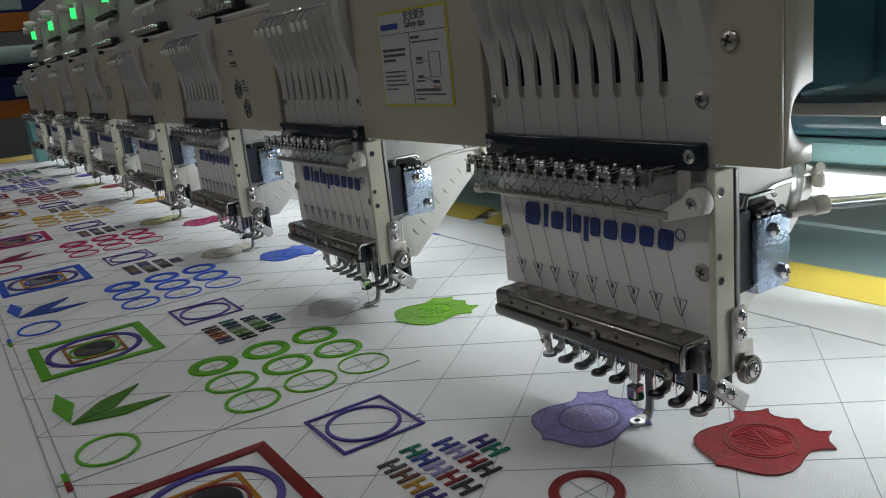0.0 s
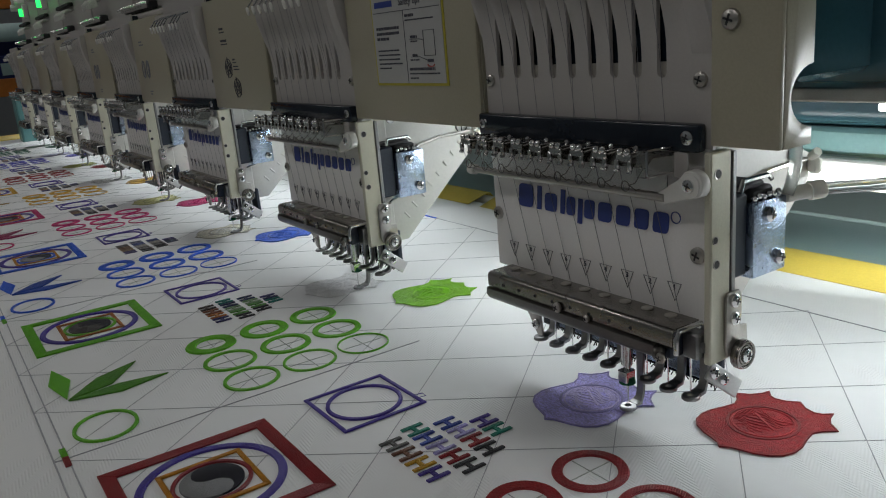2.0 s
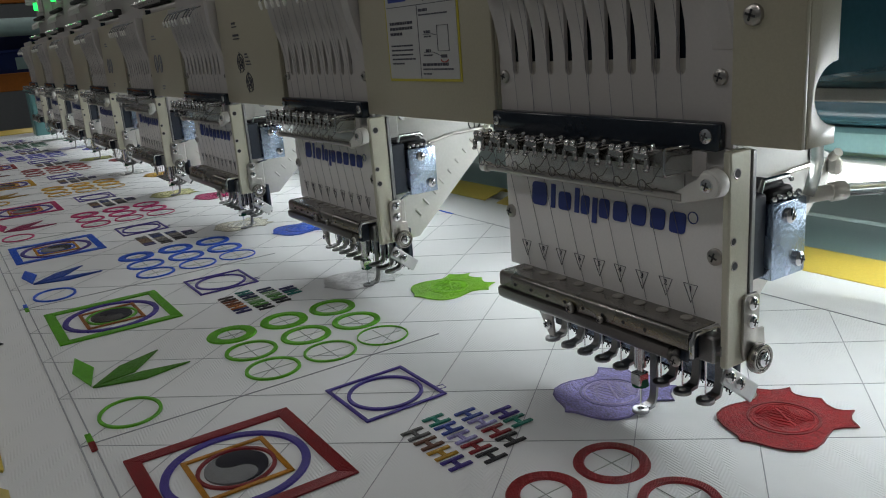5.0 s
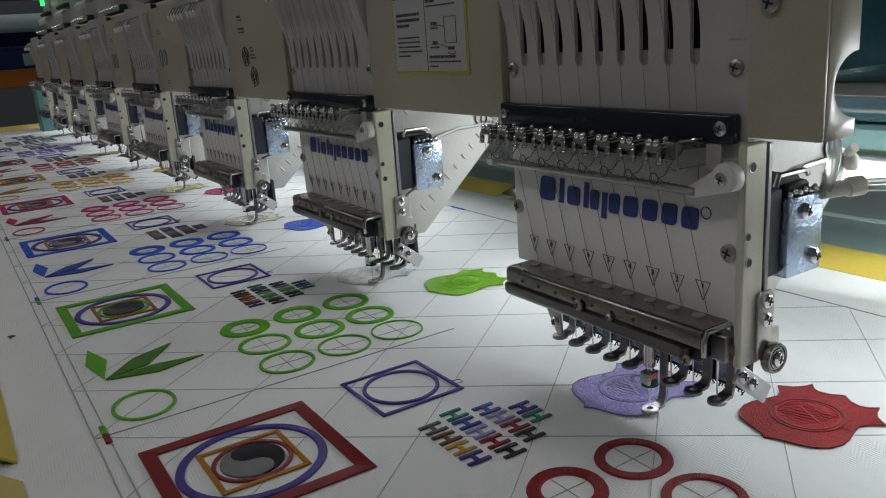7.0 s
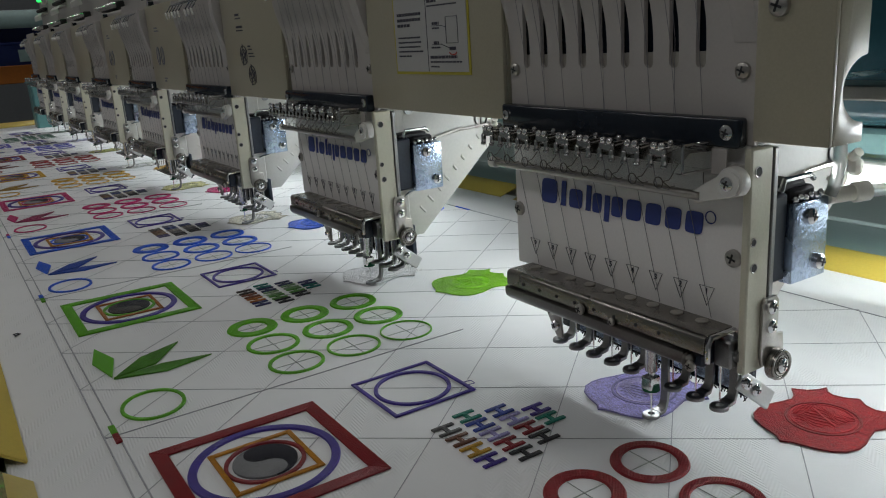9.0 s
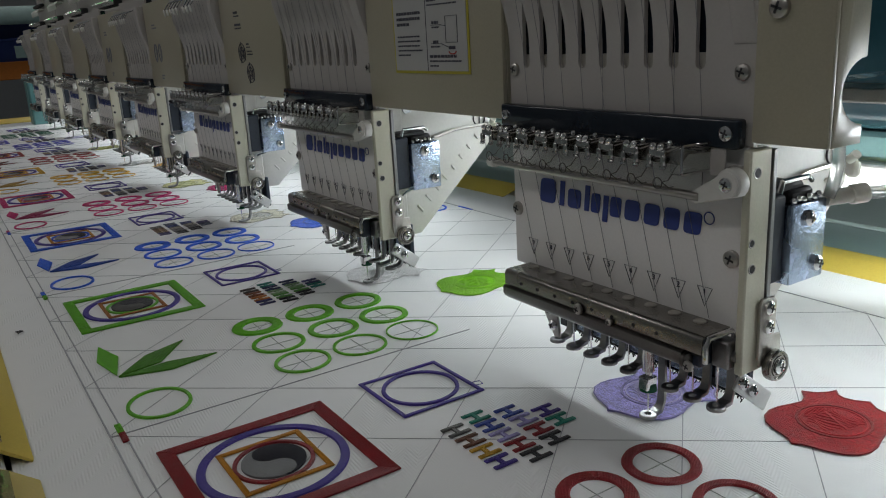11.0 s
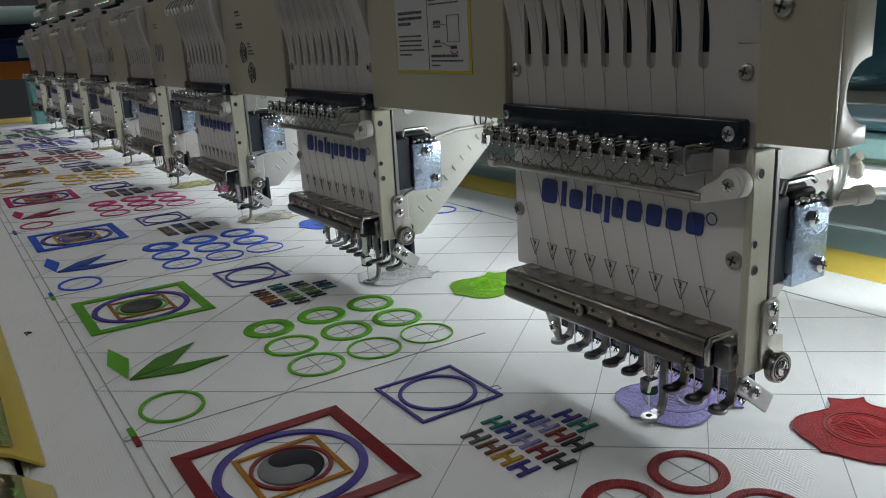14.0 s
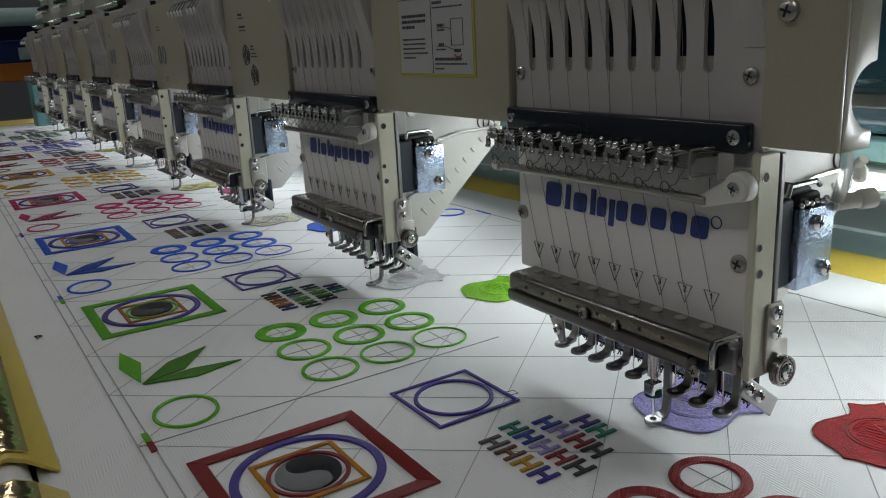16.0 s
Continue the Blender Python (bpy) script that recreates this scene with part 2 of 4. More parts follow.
def tube(points, r, seg=6, closed=False):
    """A round wire along points."""
    bm = bmesh.new()
    pts = [Vector(p) for p in points]
    loops, n = [], len(pts)
    up = None
    for i, p in enumerate(pts):
        a = pts[(i - 1) % n] if closed or i else p
        b = pts[(i + 1) % n] if closed or i < n - 1 else p
        d = (b - a).normalized()
        if up is None:
            up = d.orthogonal().normalized()
        up = (up - d * up.dot(d)).normalized()
        side = d.cross(up)
        loops.append([bm.verts.new(p + (up * math.cos(k) + side * math.sin(k)) * r) for k in np.linspace(0, 2 * math.pi, seg, endpoint=False)])
    for i in range(n if closed else n - 1):
        a, b = loops[i], loops[(i + 1) % n]
        for k in range(seg):
            bm.faces.new((a[k], a[(k + 1) % seg], b[(k + 1) % seg], b[k]))
    if not closed:
        bm.faces.new(loops[0][::-1])
        bm.faces.new(loops[-1])
    bmesh.ops.recalc_face_normals(bm, faces=bm.faces)
    return bm


def prism(outline, plane, a, b, r=0.0):
    """A flat shape, its outline in the given plane ('xy', 'xz', 'yz'), thick from a to b on the third axis."""
    bm = bmesh.new()
    k = "xyz".index(({"x", "y", "z"} - set(plane)).pop())
    i, j = "xyz".index(plane[0]), "xyz".index(plane[1])

    def at(p, h):
        v = [0, 0, 0]
        v[i], v[j], v[k] = p[0], p[1], h
        return bm.verts.new(v)
    low, high = [at(p, a) for p in outline], [at(p, b) for p in outline]
    bm.faces.new(low)
    bm.faces.new(high)
    n = len(outline)
    for q in range(n):
        bm.faces.new((low[q], low[(q + 1) % n], high[(q + 1) % n], high[q]))
    bmesh.ops.recalc_face_normals(bm, faces=bm.faces)
    if r:
        big = [f for f in bm.faces if len(f.verts) == n][:2]
        bmesh.ops.bevel(bm, geom=list({e for f in big for e in f.edges}), offset=r, segments=2, profile=0.5, affect="EDGES")
    return bm


def strip(pts, w, z0, z1, closed=False):
    """A raised flat band of width w along points in the xy plane."""
    bm = bmesh.new()
    pts = [Vector((p[0], p[1], 0)) for p in pts]
    n, rows = len(pts), []
    for i, p in enumerate(pts):
        a = pts[(i - 1) % n] if closed or i else p
        b = pts[(i + 1) % n] if closed or i < n - 1 else p
        d1, d2 = (p - a), (b - p)
        d1 = d1.normalized() if d1.length else d2.normalized()
        d2 = d2.normalized() if d2.length else d1
        t = (d1 + d2).normalized()
        side = Vector((-t.y, t.x, 0)) * (w / 2 / max(0.35, t.dot(d1)))
        rows.append([bm.verts.new(p + side + Vector((0, 0, z0))), bm.verts.new(p + side * 0.8 + Vector((0, 0, z1))),
                     bm.verts.new(p - side * 0.8 + Vector((0, 0, z1))), bm.verts.new(p - side + Vector((0, 0, z0)))])
    for i in range(n if closed else n - 1):
        a, b = rows[i], rows[(i + 1) % n]
        for k in range(3):
            bm.faces.new((a[k], a[k + 1], b[k + 1], b[k]))
    bmesh.ops.recalc_face_normals(bm, faces=bm.faces)
    return bm


def join(bms):
    out = bmesh.new()
    for b in bms:
        me = bpy.data.meshes.new("tmp")
        b.to_mesh(me)
        b.free()
        out.from_mesh(me)
        bpy.data.meshes.remove(me)
    return out


def mesh_of(name, bm, material, smooth=40):
    if isinstance(bm, (list, tuple)):
        bm = join(bm)
    me = bpy.data.meshes.new(name)
    bm.to_mesh(me)
    bm.free()
    me.materials.append(material)
    if smooth:
        me.polygons.foreach_set("use_smooth", [True] * len(me.polygons))
        me.set_sharp_from_angle(angle=radians(smooth))
    return me


def part(name, bm, material, parent, label="", smooth=40):
    """One mesh object under a thing or under a part."""
    ob = new(name, bm if isinstance(bm, bpy.types.Mesh) else mesh_of(name, bm, material, smooth))
    ob.parent = parent
    if label:
        ob["label"] = label
    return ob


def thing(name, label, category, group="", kind="", at=(0, 0, 0)):
    ob = new(name)
    ob.empty_display_size = 0.05
    ob.location = at
    return tagged(ob, label, category, group, kind)


def solid(name, bm, material, label, category, group="", kind=""):
    return tagged(new(name, mesh_of(name, bm, material)), label, category, group, kind)


def lettering(text, size, m, depth=0.0002):
    """Letters in the built-in font as a bmesh, centred, laid by m."""
    cu = bpy.data.curves.new("letters", "FONT")
    cu.body, cu.size, cu.align_x, cu.align_y, cu.extrude, cu.resolution_u = text, size, "CENTER", "CENTER", depth, 2
    ob = bpy.data.objects.new("letters", cu)
    me = bpy.data.meshes.new_from_object(ob)
    bm = bmesh.new()
    bm.from_mesh(me)
    bm.transform(m)
    bpy.data.objects.remove(ob)
    bpy.data.meshes.remove(me)
    return bm


FRONT = Matrix.Rotation(radians(90), 4, "X")   # lays xy letters onto a front that faces -y


def screw(p, axis, r, h):
    """A pan head with a cross recess, as head and recess meshes."""
    p, a = Vector(p), Vector(axis).normalized()
    u = a.orthogonal().normalized()
    v = a.cross(u)
    u, v = (u + v * 0.5).normalized(), (v - u * 0.5).normalized()
    head = [rod(p, p + a * h * 0.6, r, 16, r * 0.96), rod(p + a * h * 0.6, p + a * h, r * 0.96, 16, r * 0.6)]
    cross = []
    for d in (u, v):
        e = a.cross(d)
        bm = box(-r * 0.55, r * 0.55, -r * 0.11, r * 0.11, 0, h * 0.12)
        bm.transform(Matrix.Translation(p + a * h * 0.97) @ Matrix((d, e, a)).transposed().to_4x4())
        cross.append(bm)
    return join(head), join(cross)


def add_screw(parent, p, axis, r, h, material=None):
    head, cross = screw(p, axis, r, h)
    s = part("screw", head, material or CHROME, parent)
    part("recess", cross, DARK, s)
    return s

# ---- setting ----
ROOM = mat("grey_wall", (0.33, 0.35, 0.36), 0.8, 0, 60, 0.08, 0.0005, 1.0)
FLOOR = mat("grey_floor", (0.28, 0.31, 0.31), 0.5, 0, 80, 0.12, 0.0003, 1.5)
X0, X1, Y0, Y1, Z0, Z1 = -7.0, 3.0, -3.0, 3.6, -0.80, 2.4
solid("floor", box(X0, X1, Y0, Y1, Z0 - 0.1, Z0), FLOOR, "grey painted workshop floor with dull shine", "floor", kind="structure")
solid("ceiling", box(X0, X1, Y0, Y1, Z1, Z1 + 0.1), ROOM, "plain grey workshop ceiling", "ceiling", kind="structure")
solid("wall_north", box(X0, X1, Y1, Y1 + 0.1, Z0, Z1), ROOM, "plain grey workshop wall", "wall", kind="structure")
solid("wall_south", box(X0, X1, Y0 - 0.1, Y0, Z0, Z1), ROOM, "plain grey workshop wall", "wall", kind="structure")
solid("wall_east", box(X1, X1 + 0.1, Y0, Y1, Z0, Z1), ROOM, "plain grey workshop wall", "wall", kind="structure")
solid("wall_west", box(X0 - 0.1, X0, Y0, Y1, Z0, Z1), ROOM, "plain grey workshop wall", "wall", kind="structure")
# unseen fixtures added to go with the fill lights
for y, power in CEILING_ROWS:
    for x in (-4.5, -1.9, 0.7):
        fx = thing("ceiling_lamp", "white fluorescent ceiling lamp, lit, added out of view as fill light", "lamp", "ceiling lamps")
        part("housing", box(x - 0.62, x + 0.62, y - 0.14, y + 0.14, 2.36, 2.4, 0.006), WHITE, fx)
        part("tube", rod((x - 0.58, y, 2.345), (x + 0.58, y, 2.345), 0.013, 12), CEIL_GLOW, fx)

# ---- embroidery machine: table, beam, end post ----
table = thing("machine_table", "long pale teal machine table on steel legs", "table")
part("tabletop", box(-3.15, 0.75, -0.62, 0.52, -0.045, -0.010, 0.003), TABLE, table)
part("rear_board", box(-3.15, 0.75, 0.522, 1.15, -0.045, -0.008, 0.003), BOARD, table, "darker teal grey rear board")
part("apron", box(-3.1, 0.7, -0.58, -0.55, -0.20, -0.045, 0.004), TEAL, table)
part("back_panel", box(-3.1, 0.7, 1.10, 1.122, -0.35, -0.045, 0.004), TEAL, table)
for x in (-3.0, -2.0, -1.0, 0.0, 0.6):
    for y in (-0.5, 0.5, 1.05):
        part("leg", box(x - 0.03, x + 0.03, y - 0.03, y + 0.03, -0.80, -0.045, 0.004), TEAL, table)
beam = thing("machine_beam", "glossy dark teal painted machine beam behind the heads", "machine")
part("beam_body", box(-3.05, 0.9, 0.305, 0.47, 0.122, 0.36, 0.030, 5), BEAM, beam)
part("lower_rail", box(-3.05, 0.9, 0.325, 0.45, 0.098, 0.121, 0.004), PALE_TEAL, beam)
part("edge_strip", box(-3.04, 0.89, 0.297, 0.306, 0.150, 0.156, 0.002), STEEL, beam)
for x in (-3.0, 0.82):
    part("post", box(x - 0.05, x + 0.05, 0.33, 0.45, -0.010, 0.12, 0.006), TEAL, beam)
post = thing("end_post", "teal painted steel post at the end of the machine", "post")
part("post_body", box(-2.71, -2.63, 0.00, 0.06, -0.010, 0.14, 0.006), TEAL, post)
part("post_cap", box(-2.72, -2.62, -0.005, 0.065, 0.14, 0.148, 0.003), TEAL, post)
bar = thing("light_bar", "white glowing light bar under the beam", "lamp")
part("diffuser", box(-0.17, 0.42, 0.300, 0.312, 0.080, 0.094, 0.003), WHITE_GLOW, bar)
part("housing", box(-0.175, 0.425, 0.3125, 0.324, 0.074, 0.0978, 0.002), WHITE, bar)

# ---- embroidery head ----
STEP = 0.0155
NEEDLE_X, NEEDLE_STEP, NEEDLE_Y = -0.0180, 0.0149, 0.0160


def foot_mesh():
    """Presser foot: flat strip that bends forward into a small ring; its ring is centred below the needle."""
    path = [(0.0112, 0.060), (0.0112, 0.011), (0.0108, 0.0070), (0.0098, 0.0038), (0.0080, 0.0018), (0.0040, 0.0013)]
    rib = bmesh.new()
    rows = []
    for i, (y, z) in enumerate(path):
        a, b = path[max(0, i - 1)], path[min(len(path) - 1, i + 1)]
        d = Vector((b[0] - a[0], b[1] - a[1])).normalized()
        n_ = Vector((-d.y, d.x)) * 0.0009
        w = 0.0024 if i < 4 else 0.0032
        rows.append([rib.verts.new(v) for v in ((-w, y + n_.x, z + n_.y), (w, y + n_.x, z + n_.y), (w, y - n_.x, z - n_.y), (-w, y - n_.x, z - n_.y))])
    for a, b in zip(rows, rows[1:]):
        for k in range(4):
            rib.faces.new((a[k], a[(k + 1) % 4], b[(k + 1) % 4], b[k]))
    rib.faces.new(rows[0])
    rib.faces.new(rows[-1])
    bmesh.ops.recalc_face_normals(rib, faces=rib.faces)
    bms = [rib]
    bm = bmesh.new()
    n = 20
    rings = []
    for r_, z_ in ((0.0019, 0.0), (0.0019, 0.0020), (0.0042, 0.0020), (0.0047, 0.0015), (0.0047, 0.0)):
        rings.append([bm.verts.new((r_ * math.cos(a), r_ * 1.05 * math.sin(a), z_)) for a in np.linspace(0, 2 * math.pi, n, endpoint=False)])
    for i in range(len(rings)):
        a, b = rings[i], rings[(i + 1) % len(rings)]
        for k in range(n):
            bm.faces.new((a[k], a[(k + 1) % n], b[(k + 1) % n], b[k]))
    bmesh.ops.recalc_face_normals(bm, faces=bm.faces)
    bms.append(bm)
    return mesh_of("presser_foot", bms, DARKSTEEL)


def brand_bars(x0, z0, w, h, y, material, parent):
    """Plain blue shapes in place of the maker's name on the front: slim bars and rounded blocks, no letters."""
    lean, n = 0.10, 6

    def rounded(cx, cz, rx, rz):
        return [(cx + math.copysign(abs(math.cos(a)) ** 0.4, math.cos(a)) * rx + (cz + math.copysign(abs(math.sin(a)) ** 0.4, math.sin(a)) * rz - z0) * lean,
                 cz + math.copysign(abs(math.sin(a)) ** 0.4, math.sin(a)) * rz) for a in np.linspace(0, 2 * math.pi, 4 * n, endpoint=False)]

    def bar(a, b, lo, hi):
        return prism([(x0 + a * w + lo * h * lean, z0 + lo * h), (x0 + b * w + lo * h * lean, z0 + lo * h), (x0 + b * w + hi * h * lean, z0 + hi * h), (x0 + a * w + hi * h * lean, z0 + hi * h)], "xz", y - 0.0003, y)

    def block(a, b, lo, hi):
        return prism(rounded(x0 + (a + b) / 2 * w, z0 + (lo + hi) / 2 * h, (b - a) / 2 * w, (hi - lo) / 2 * h), "xz", y - 0.0003, y)
    shapes = [[block(0.0, 0.115, 0, 1)], [bar(0.147, 0.180, 0, 1.0)], [block(0.205, 0.295, 0, 0.76)], [bar(0.322, 0.354, 0, 1), block(0.366, 0.425, 0, 0.76)],
              [bar(0.445, 0.477, -0.27, 0.74), block(0.489, 0.557, 0, 0.76)], [block(0.580, 0.668, 0, 0.76)], [block(0.694, 0.780, 0, 0.76)], [block(0.805, 0.888, 0, 0.76)], [block(0.912, 1.0, 0, 0.76)]]
    for bms in shapes:
        part("brand_bar", bms, material, parent, "", 0)


def build_head():
    h = thing("embroidery_head", "light grey nine-needle embroidery head with chrome thread fittings over the cloth", "embroidery head", "machine heads")
    # lower front panel of the needle case
    p = part("case_panel", box(-0.156, 0.006, 0.0, 0.010, 0.076, 0.1605, 0.0012, 2), CASE, h, "light grey front panel with printed marks")
    brand_bars(-0.1315, 0.1175, 0.1135, 0.0140, -0.0003, BLUE_PRINT, p)
    part("print_mark", ring((-0.0135, -0.0002, 0.1265), (0, 1, 0), 0.0028, 0.0003, 18, 4), BLUE_PRINT, p)
    for k in range(9):
        x = -0.0146 - k * STEP
        tri = [(x - 0.0042, 0.0935), (x + 0.0042, 0.0935), (x + 0.0002, 0.0842)]
        edge = [tube([(a[0], -0.0002, a[1]) for a in tri], 0.00022, 4, True)]
        edge.append(lettering(str(k + 1), 0.0042, Matrix.Translation((x, -0.0003, 0.0911)) @ FRONT))
        part("number_mark", edge, DARK_PRINT, p, "small triangle with a needle number", 0)
    lines = []
    for k in range(9):
        x = -0.0146 - k * STEP
        lines.append(tube([(x - 0.012, -0.0009, 0.136), (x + 0.0035, -0.0009, 0.079)], 0.00014, 4))
    part("thread", lines, THREAD_LINE, p)
    for x in (-0.152, -0.0005):
        add_screw(h, (x, 0.0, 0.110), (0, -1, 0), 0.0042, 0.0022, STEEL)
    # needle case body behind, dark brush strip
    part("case_body", box(-0.152, -0.010, 0.0102, 0.0320, 0.058, 0.160, 0.001), CASTING, h)
    part("brush_holder", box(-0.152, -0.012, 0.0325, 0.037, 0.0265, 0.0610, 0.001), NAVY, h, "dark strip behind the feet")
    part("brush_clamp", box(-0.1515, -0.0125, 0.0305, 0.0323, 0.0275, 0.0330, 0.0005), BLACK, h, "glossy black clamp strip")
    for k in range(8):
        xk = NEEDLE_X - (k + 0.5) * NEEDLE_STEP
        part("guide_plate", box(xk - 0.0042, xk + 0.0042, 0.0288, 0.0303, 0.0300, 0.0480, 0.0005), ZINC, h, "bright plate between the needles")
    part("left_bracket", prism([(-0.1490, 0.0580), (-0.1380, 0.0580), (-0.1325, 0.0420), (-0.1310, 0.0290), (-0.1360, 0.0290), (-0.1450, 0.0430)], "xz", 0.0120, 0.0138, 0.0004), STEEL, h, "slanted steel end bracket")
    add_screw(h, (-0.1360, 0.0120, 0.0365), (0, -1, 0), 0.0034, 0.0026)
    add_screw(h, (-0.1405, 0.0120, 0.0445), (0, -1, 0), 0.0026, 0.0020, STEEL)
    rnd = random.Random(5)
    part("brush", [rod((-0.150 + i * 0.0015, 0.0345 + rnd.uniform(-.002, .002), 0.0266), (-0.150 + i * 0.0015 + rnd.uniform(-.001, .001), 0.0345 + rnd.uniform(-.003, .003), 0.0240 + rnd.uniform(-.0008, .0008)), 0.0004, 4)
                   for i in range(91)], RUBBER, h, "short black bristles")
    # upper panel: base, ribs between the slots, blades in front of the slots
    slots = [-0.0211 - 0.015 * k for k in range(9)]
    top = [(0.0075, 0.1607), (0.0075, 0.1952)]
    for c in slots:
        top += [(c + 0.0028 * math.cos(u), 0.1952 - 0.0028 * math.sin(u)) for u in np.linspace(0, math.pi, 9)]
    part("upper_panel", prism(top + [(-0.156, 0.1952), (-0.156, 0.1607)], "xz", 0.0, 0.0024), PANEL, h, "light grey panel with nine thread slots", 0)
    part("top_strip", box(-0.156, 0.0075, 0.0, 0.0024, 0.2722, 0.285), PANEL, h, "", 0)
    for c in slots:
        part("slot_foot", box(c - 0.0030, c + 0.0030, 0.0026, 0.0040, 0.1915, 0.1995), PLUG, h, "pale end block in the slot", 0)
    # black block in place of the hollow, whose shade is given as colour
    part("slot_back", box(-0.150, 0.000, 0.0042, 0.012, 0.165, 0.283), BLACK, h, "black block for the shaded space behind the slots")
    # ribs between the slots: each one bows forward along its far edge as it rises, like a louvre
    xs = [(c + 0.0028, c + 0.0122) for c in slots[1:]] + [(slots[0] + 0.0028, 0.0075), (-0.156, slots[-1] - 0.0028)]
    for a, b in xs:
        bm = bmesh.new()
        rows = []
        for z, d in ((0.1952, 0.0), (0.203, 0.0), (0.209, 0.0003), (0.215, 0.0010), (0.221, 0.0024), (0.227, 0.0042), (0.233, 0.0062), (0.239, 0.0080), (0.246, 0.0096), (0.255, 0.0106), (0.2722, 0.0110)):
            m = min(b, a + 0.0094)
            rows.append([bm.verts.new(v) for v in ((a, 0.0024, z), (a, -d, z), (a + 0.0008, -d - 0.0002, z), (a + (m - a) * 0.35, -d * 0.80, z), (a + (m - a) * 0.7, -d * 0.42, z), (m, -d * 0.06, z), (b, 0.0, z), (b, 0.0024, z))])
        for u, v in zip(rows, rows[1:]):
            for k in range(7):
                bm.faces.new((u[k], u[k + 1], v[k + 1], v[k]))
        bmesh.ops.remove_doubles(bm, verts=bm.verts, dist=1e-7)
        bmesh.ops.recalc_face_normals(bm, faces=bm.faces)
        part("slot_rib", bm, PANEL, h, "", 50)
    wing = [(0.0, 0.2030), (-0.0012, 0.2090), (-0.0036, 0.2180), (-0.0068, 0.2280), (-0.0098, 0.2390), (-0.0116, 0.2500), (-0.0122, 0.2722), (0.0, 0.2722)]
    part("side_wing", prism([(y_ - 0.0003, z_) for y_, z_ in wing], "yz", -0.0042, 0.0073, 0.0003), PANEL, h, "raised side wing of the panel", 30)
    hangs = []
    for i, s in enumerate(slots):
        for d, lean in (((0.001, 0.003), (0.004, -0.001)) if i % 3 == 1 else ((0.002, 0.002),)):
            hangs.append(tube([(s + d - lean, -0.0125, 0.262), (s + d, -0.0040, 0.205), (s + d + lean, -0.003, 0.1725)], 0.00013, 4))
    part("thread", hangs, THREAD_LINE, h, "thin grey threads hanging from the slots")
    for x in (-0.151, 0.001):
        add_screw(h, (x, 0.0, 0.1915), (0, -1, 0), 0.0036, 0.0022, STEEL)
    # eyelets and hooks above the slots
    for k in (0, 1, 2, 4, 5, 6, 7, 8):
        x = -0.033 - 0.0135 * k
        part("eyelet", ring((x, -0.022, 0.2545), (0.25, 1, 0.2), 0.0030, 0.0011, 14, 6), WHITE, h, "white ring eyelet")
        part("hook", tube([(x + 0.001, -0.022, 0.258), (x + 0.008, -0.018, 0.2655), (x + 0.016, -0.006, 0.270)], 0.0007, 5), CHROME, h)
    # black cover strip with two screws
    part("black_strip", box(-0.1575, 0.0045, -0.007, -0.0004, 0.1597, 0.1725, 0.0015, 3), BLACK, h, "glossy black strip")
    add_screw(h, (-0.001, -0.007, 0.1665), (0, -1, 0), 0.0034, 0.0015)
    add_screw(h, (-0.153, -0.007, 0.1665), (0, -1, 0), 0.0028, 0.0012)
    # thread clips under the strip
    plate = [(-0.003, 0.1590), (-0.020, 0.1600), (-0.0245, 0.1560), (-0.0245, 0.1545), (-0.0195, 0.1585), (-0.003, 0.1575)]
    part("clip_plate", [prism(plate, "yz", -0.146, -0.010, 0.0003)], RAIL, h, "bent dark steel plate")
    part("end_guard", [box(-0.0105, -0.0095, -0.0240, -0.0065, 0.1500, 0.1622, 0.0006), box(-0.0155, -0.0095, -0.0250, -0.0240, 0.1500, 0.1622, 0.0004)], TUBE, h, "clear plastic end guard")
    part("guard_edge", tube([(-0.0092, -0.0068, 0.1502), (-0.0092, -0.0238, 0.1502), (-0.0092, -0.0246, 0.1512), (-0.0092, -0.0246, 0.1616), (-0.0092, -0.0236, 0.1624), (-0.0092, -0.0068, 0.1624)], 0.0006, 6), CHROME, h)
    part("end_tab", box(-0.0085, -0.0005, -0.0075, -0.0065, 0.1480, 0.1596, 0.0004), PANEL, h)
    for k in range(9):
        x = -0.0215 - k * STEP
        c = part("thread_clip", [box(x - 0.0046, x + 0.0046, -0.0268, -0.0250, 0.1570, 0.1606, 0.0006), box(x - 0.0052, x - 0.0026, -0.0275, -0.0252, 0.1528, 0.1584, 0.0006),
                                 box(x + 0.0026, x + 0.0052, -0.0275, -0.0252, 0.1528, 0.1584, 0.0006), box(x - 0.0056, x - 0.0022, -0.0278, -0.0262, 0.1520, 0.1536, 0.0005), box(x + 0.0022, x + 0.0056, -0.0278, -0.0262, 0.1520, 0.1536, 0.0005),
                                 box(x - 0.0036, x + 0.0036, -0.0262, -0.010, 0.1602, 0.1612, 0.0003), rod((x + 0.004, -0.025, 0.1590), (x + 0.004, -0.009, 0.1605), 0.0008, 6)], CLIPS, h, "stamped steel thread clip")
        part("bead", [ball((x - 0.0022, -0.0262, 0.1615), 0.0018, 8), ball((x + 0.0022, -0.0262, 0.1615), 0.0018, 8), ball((x, -0.018, 0.1620), 0.0014, 8)], CHROME, c)
        spring = [(x + 0.004, -0.014, 0.156), (x + 0.0045, -0.024, 0.147)]
        spring += [(x + 0.0025 * math.cos(a) - 0.001, -0.0245, 0.1452 + 0.0025 * math.sin(a)) for a in np.linspace(0.3, 0.3 - 4 * math.pi, 30)]
        spring += [(x + 0.004, -0.023, 0.1435), (x + 0.0060, -0.022, 0.1442)]
        part("spring", tube(spring, 0.00026, 5), LIP, c)
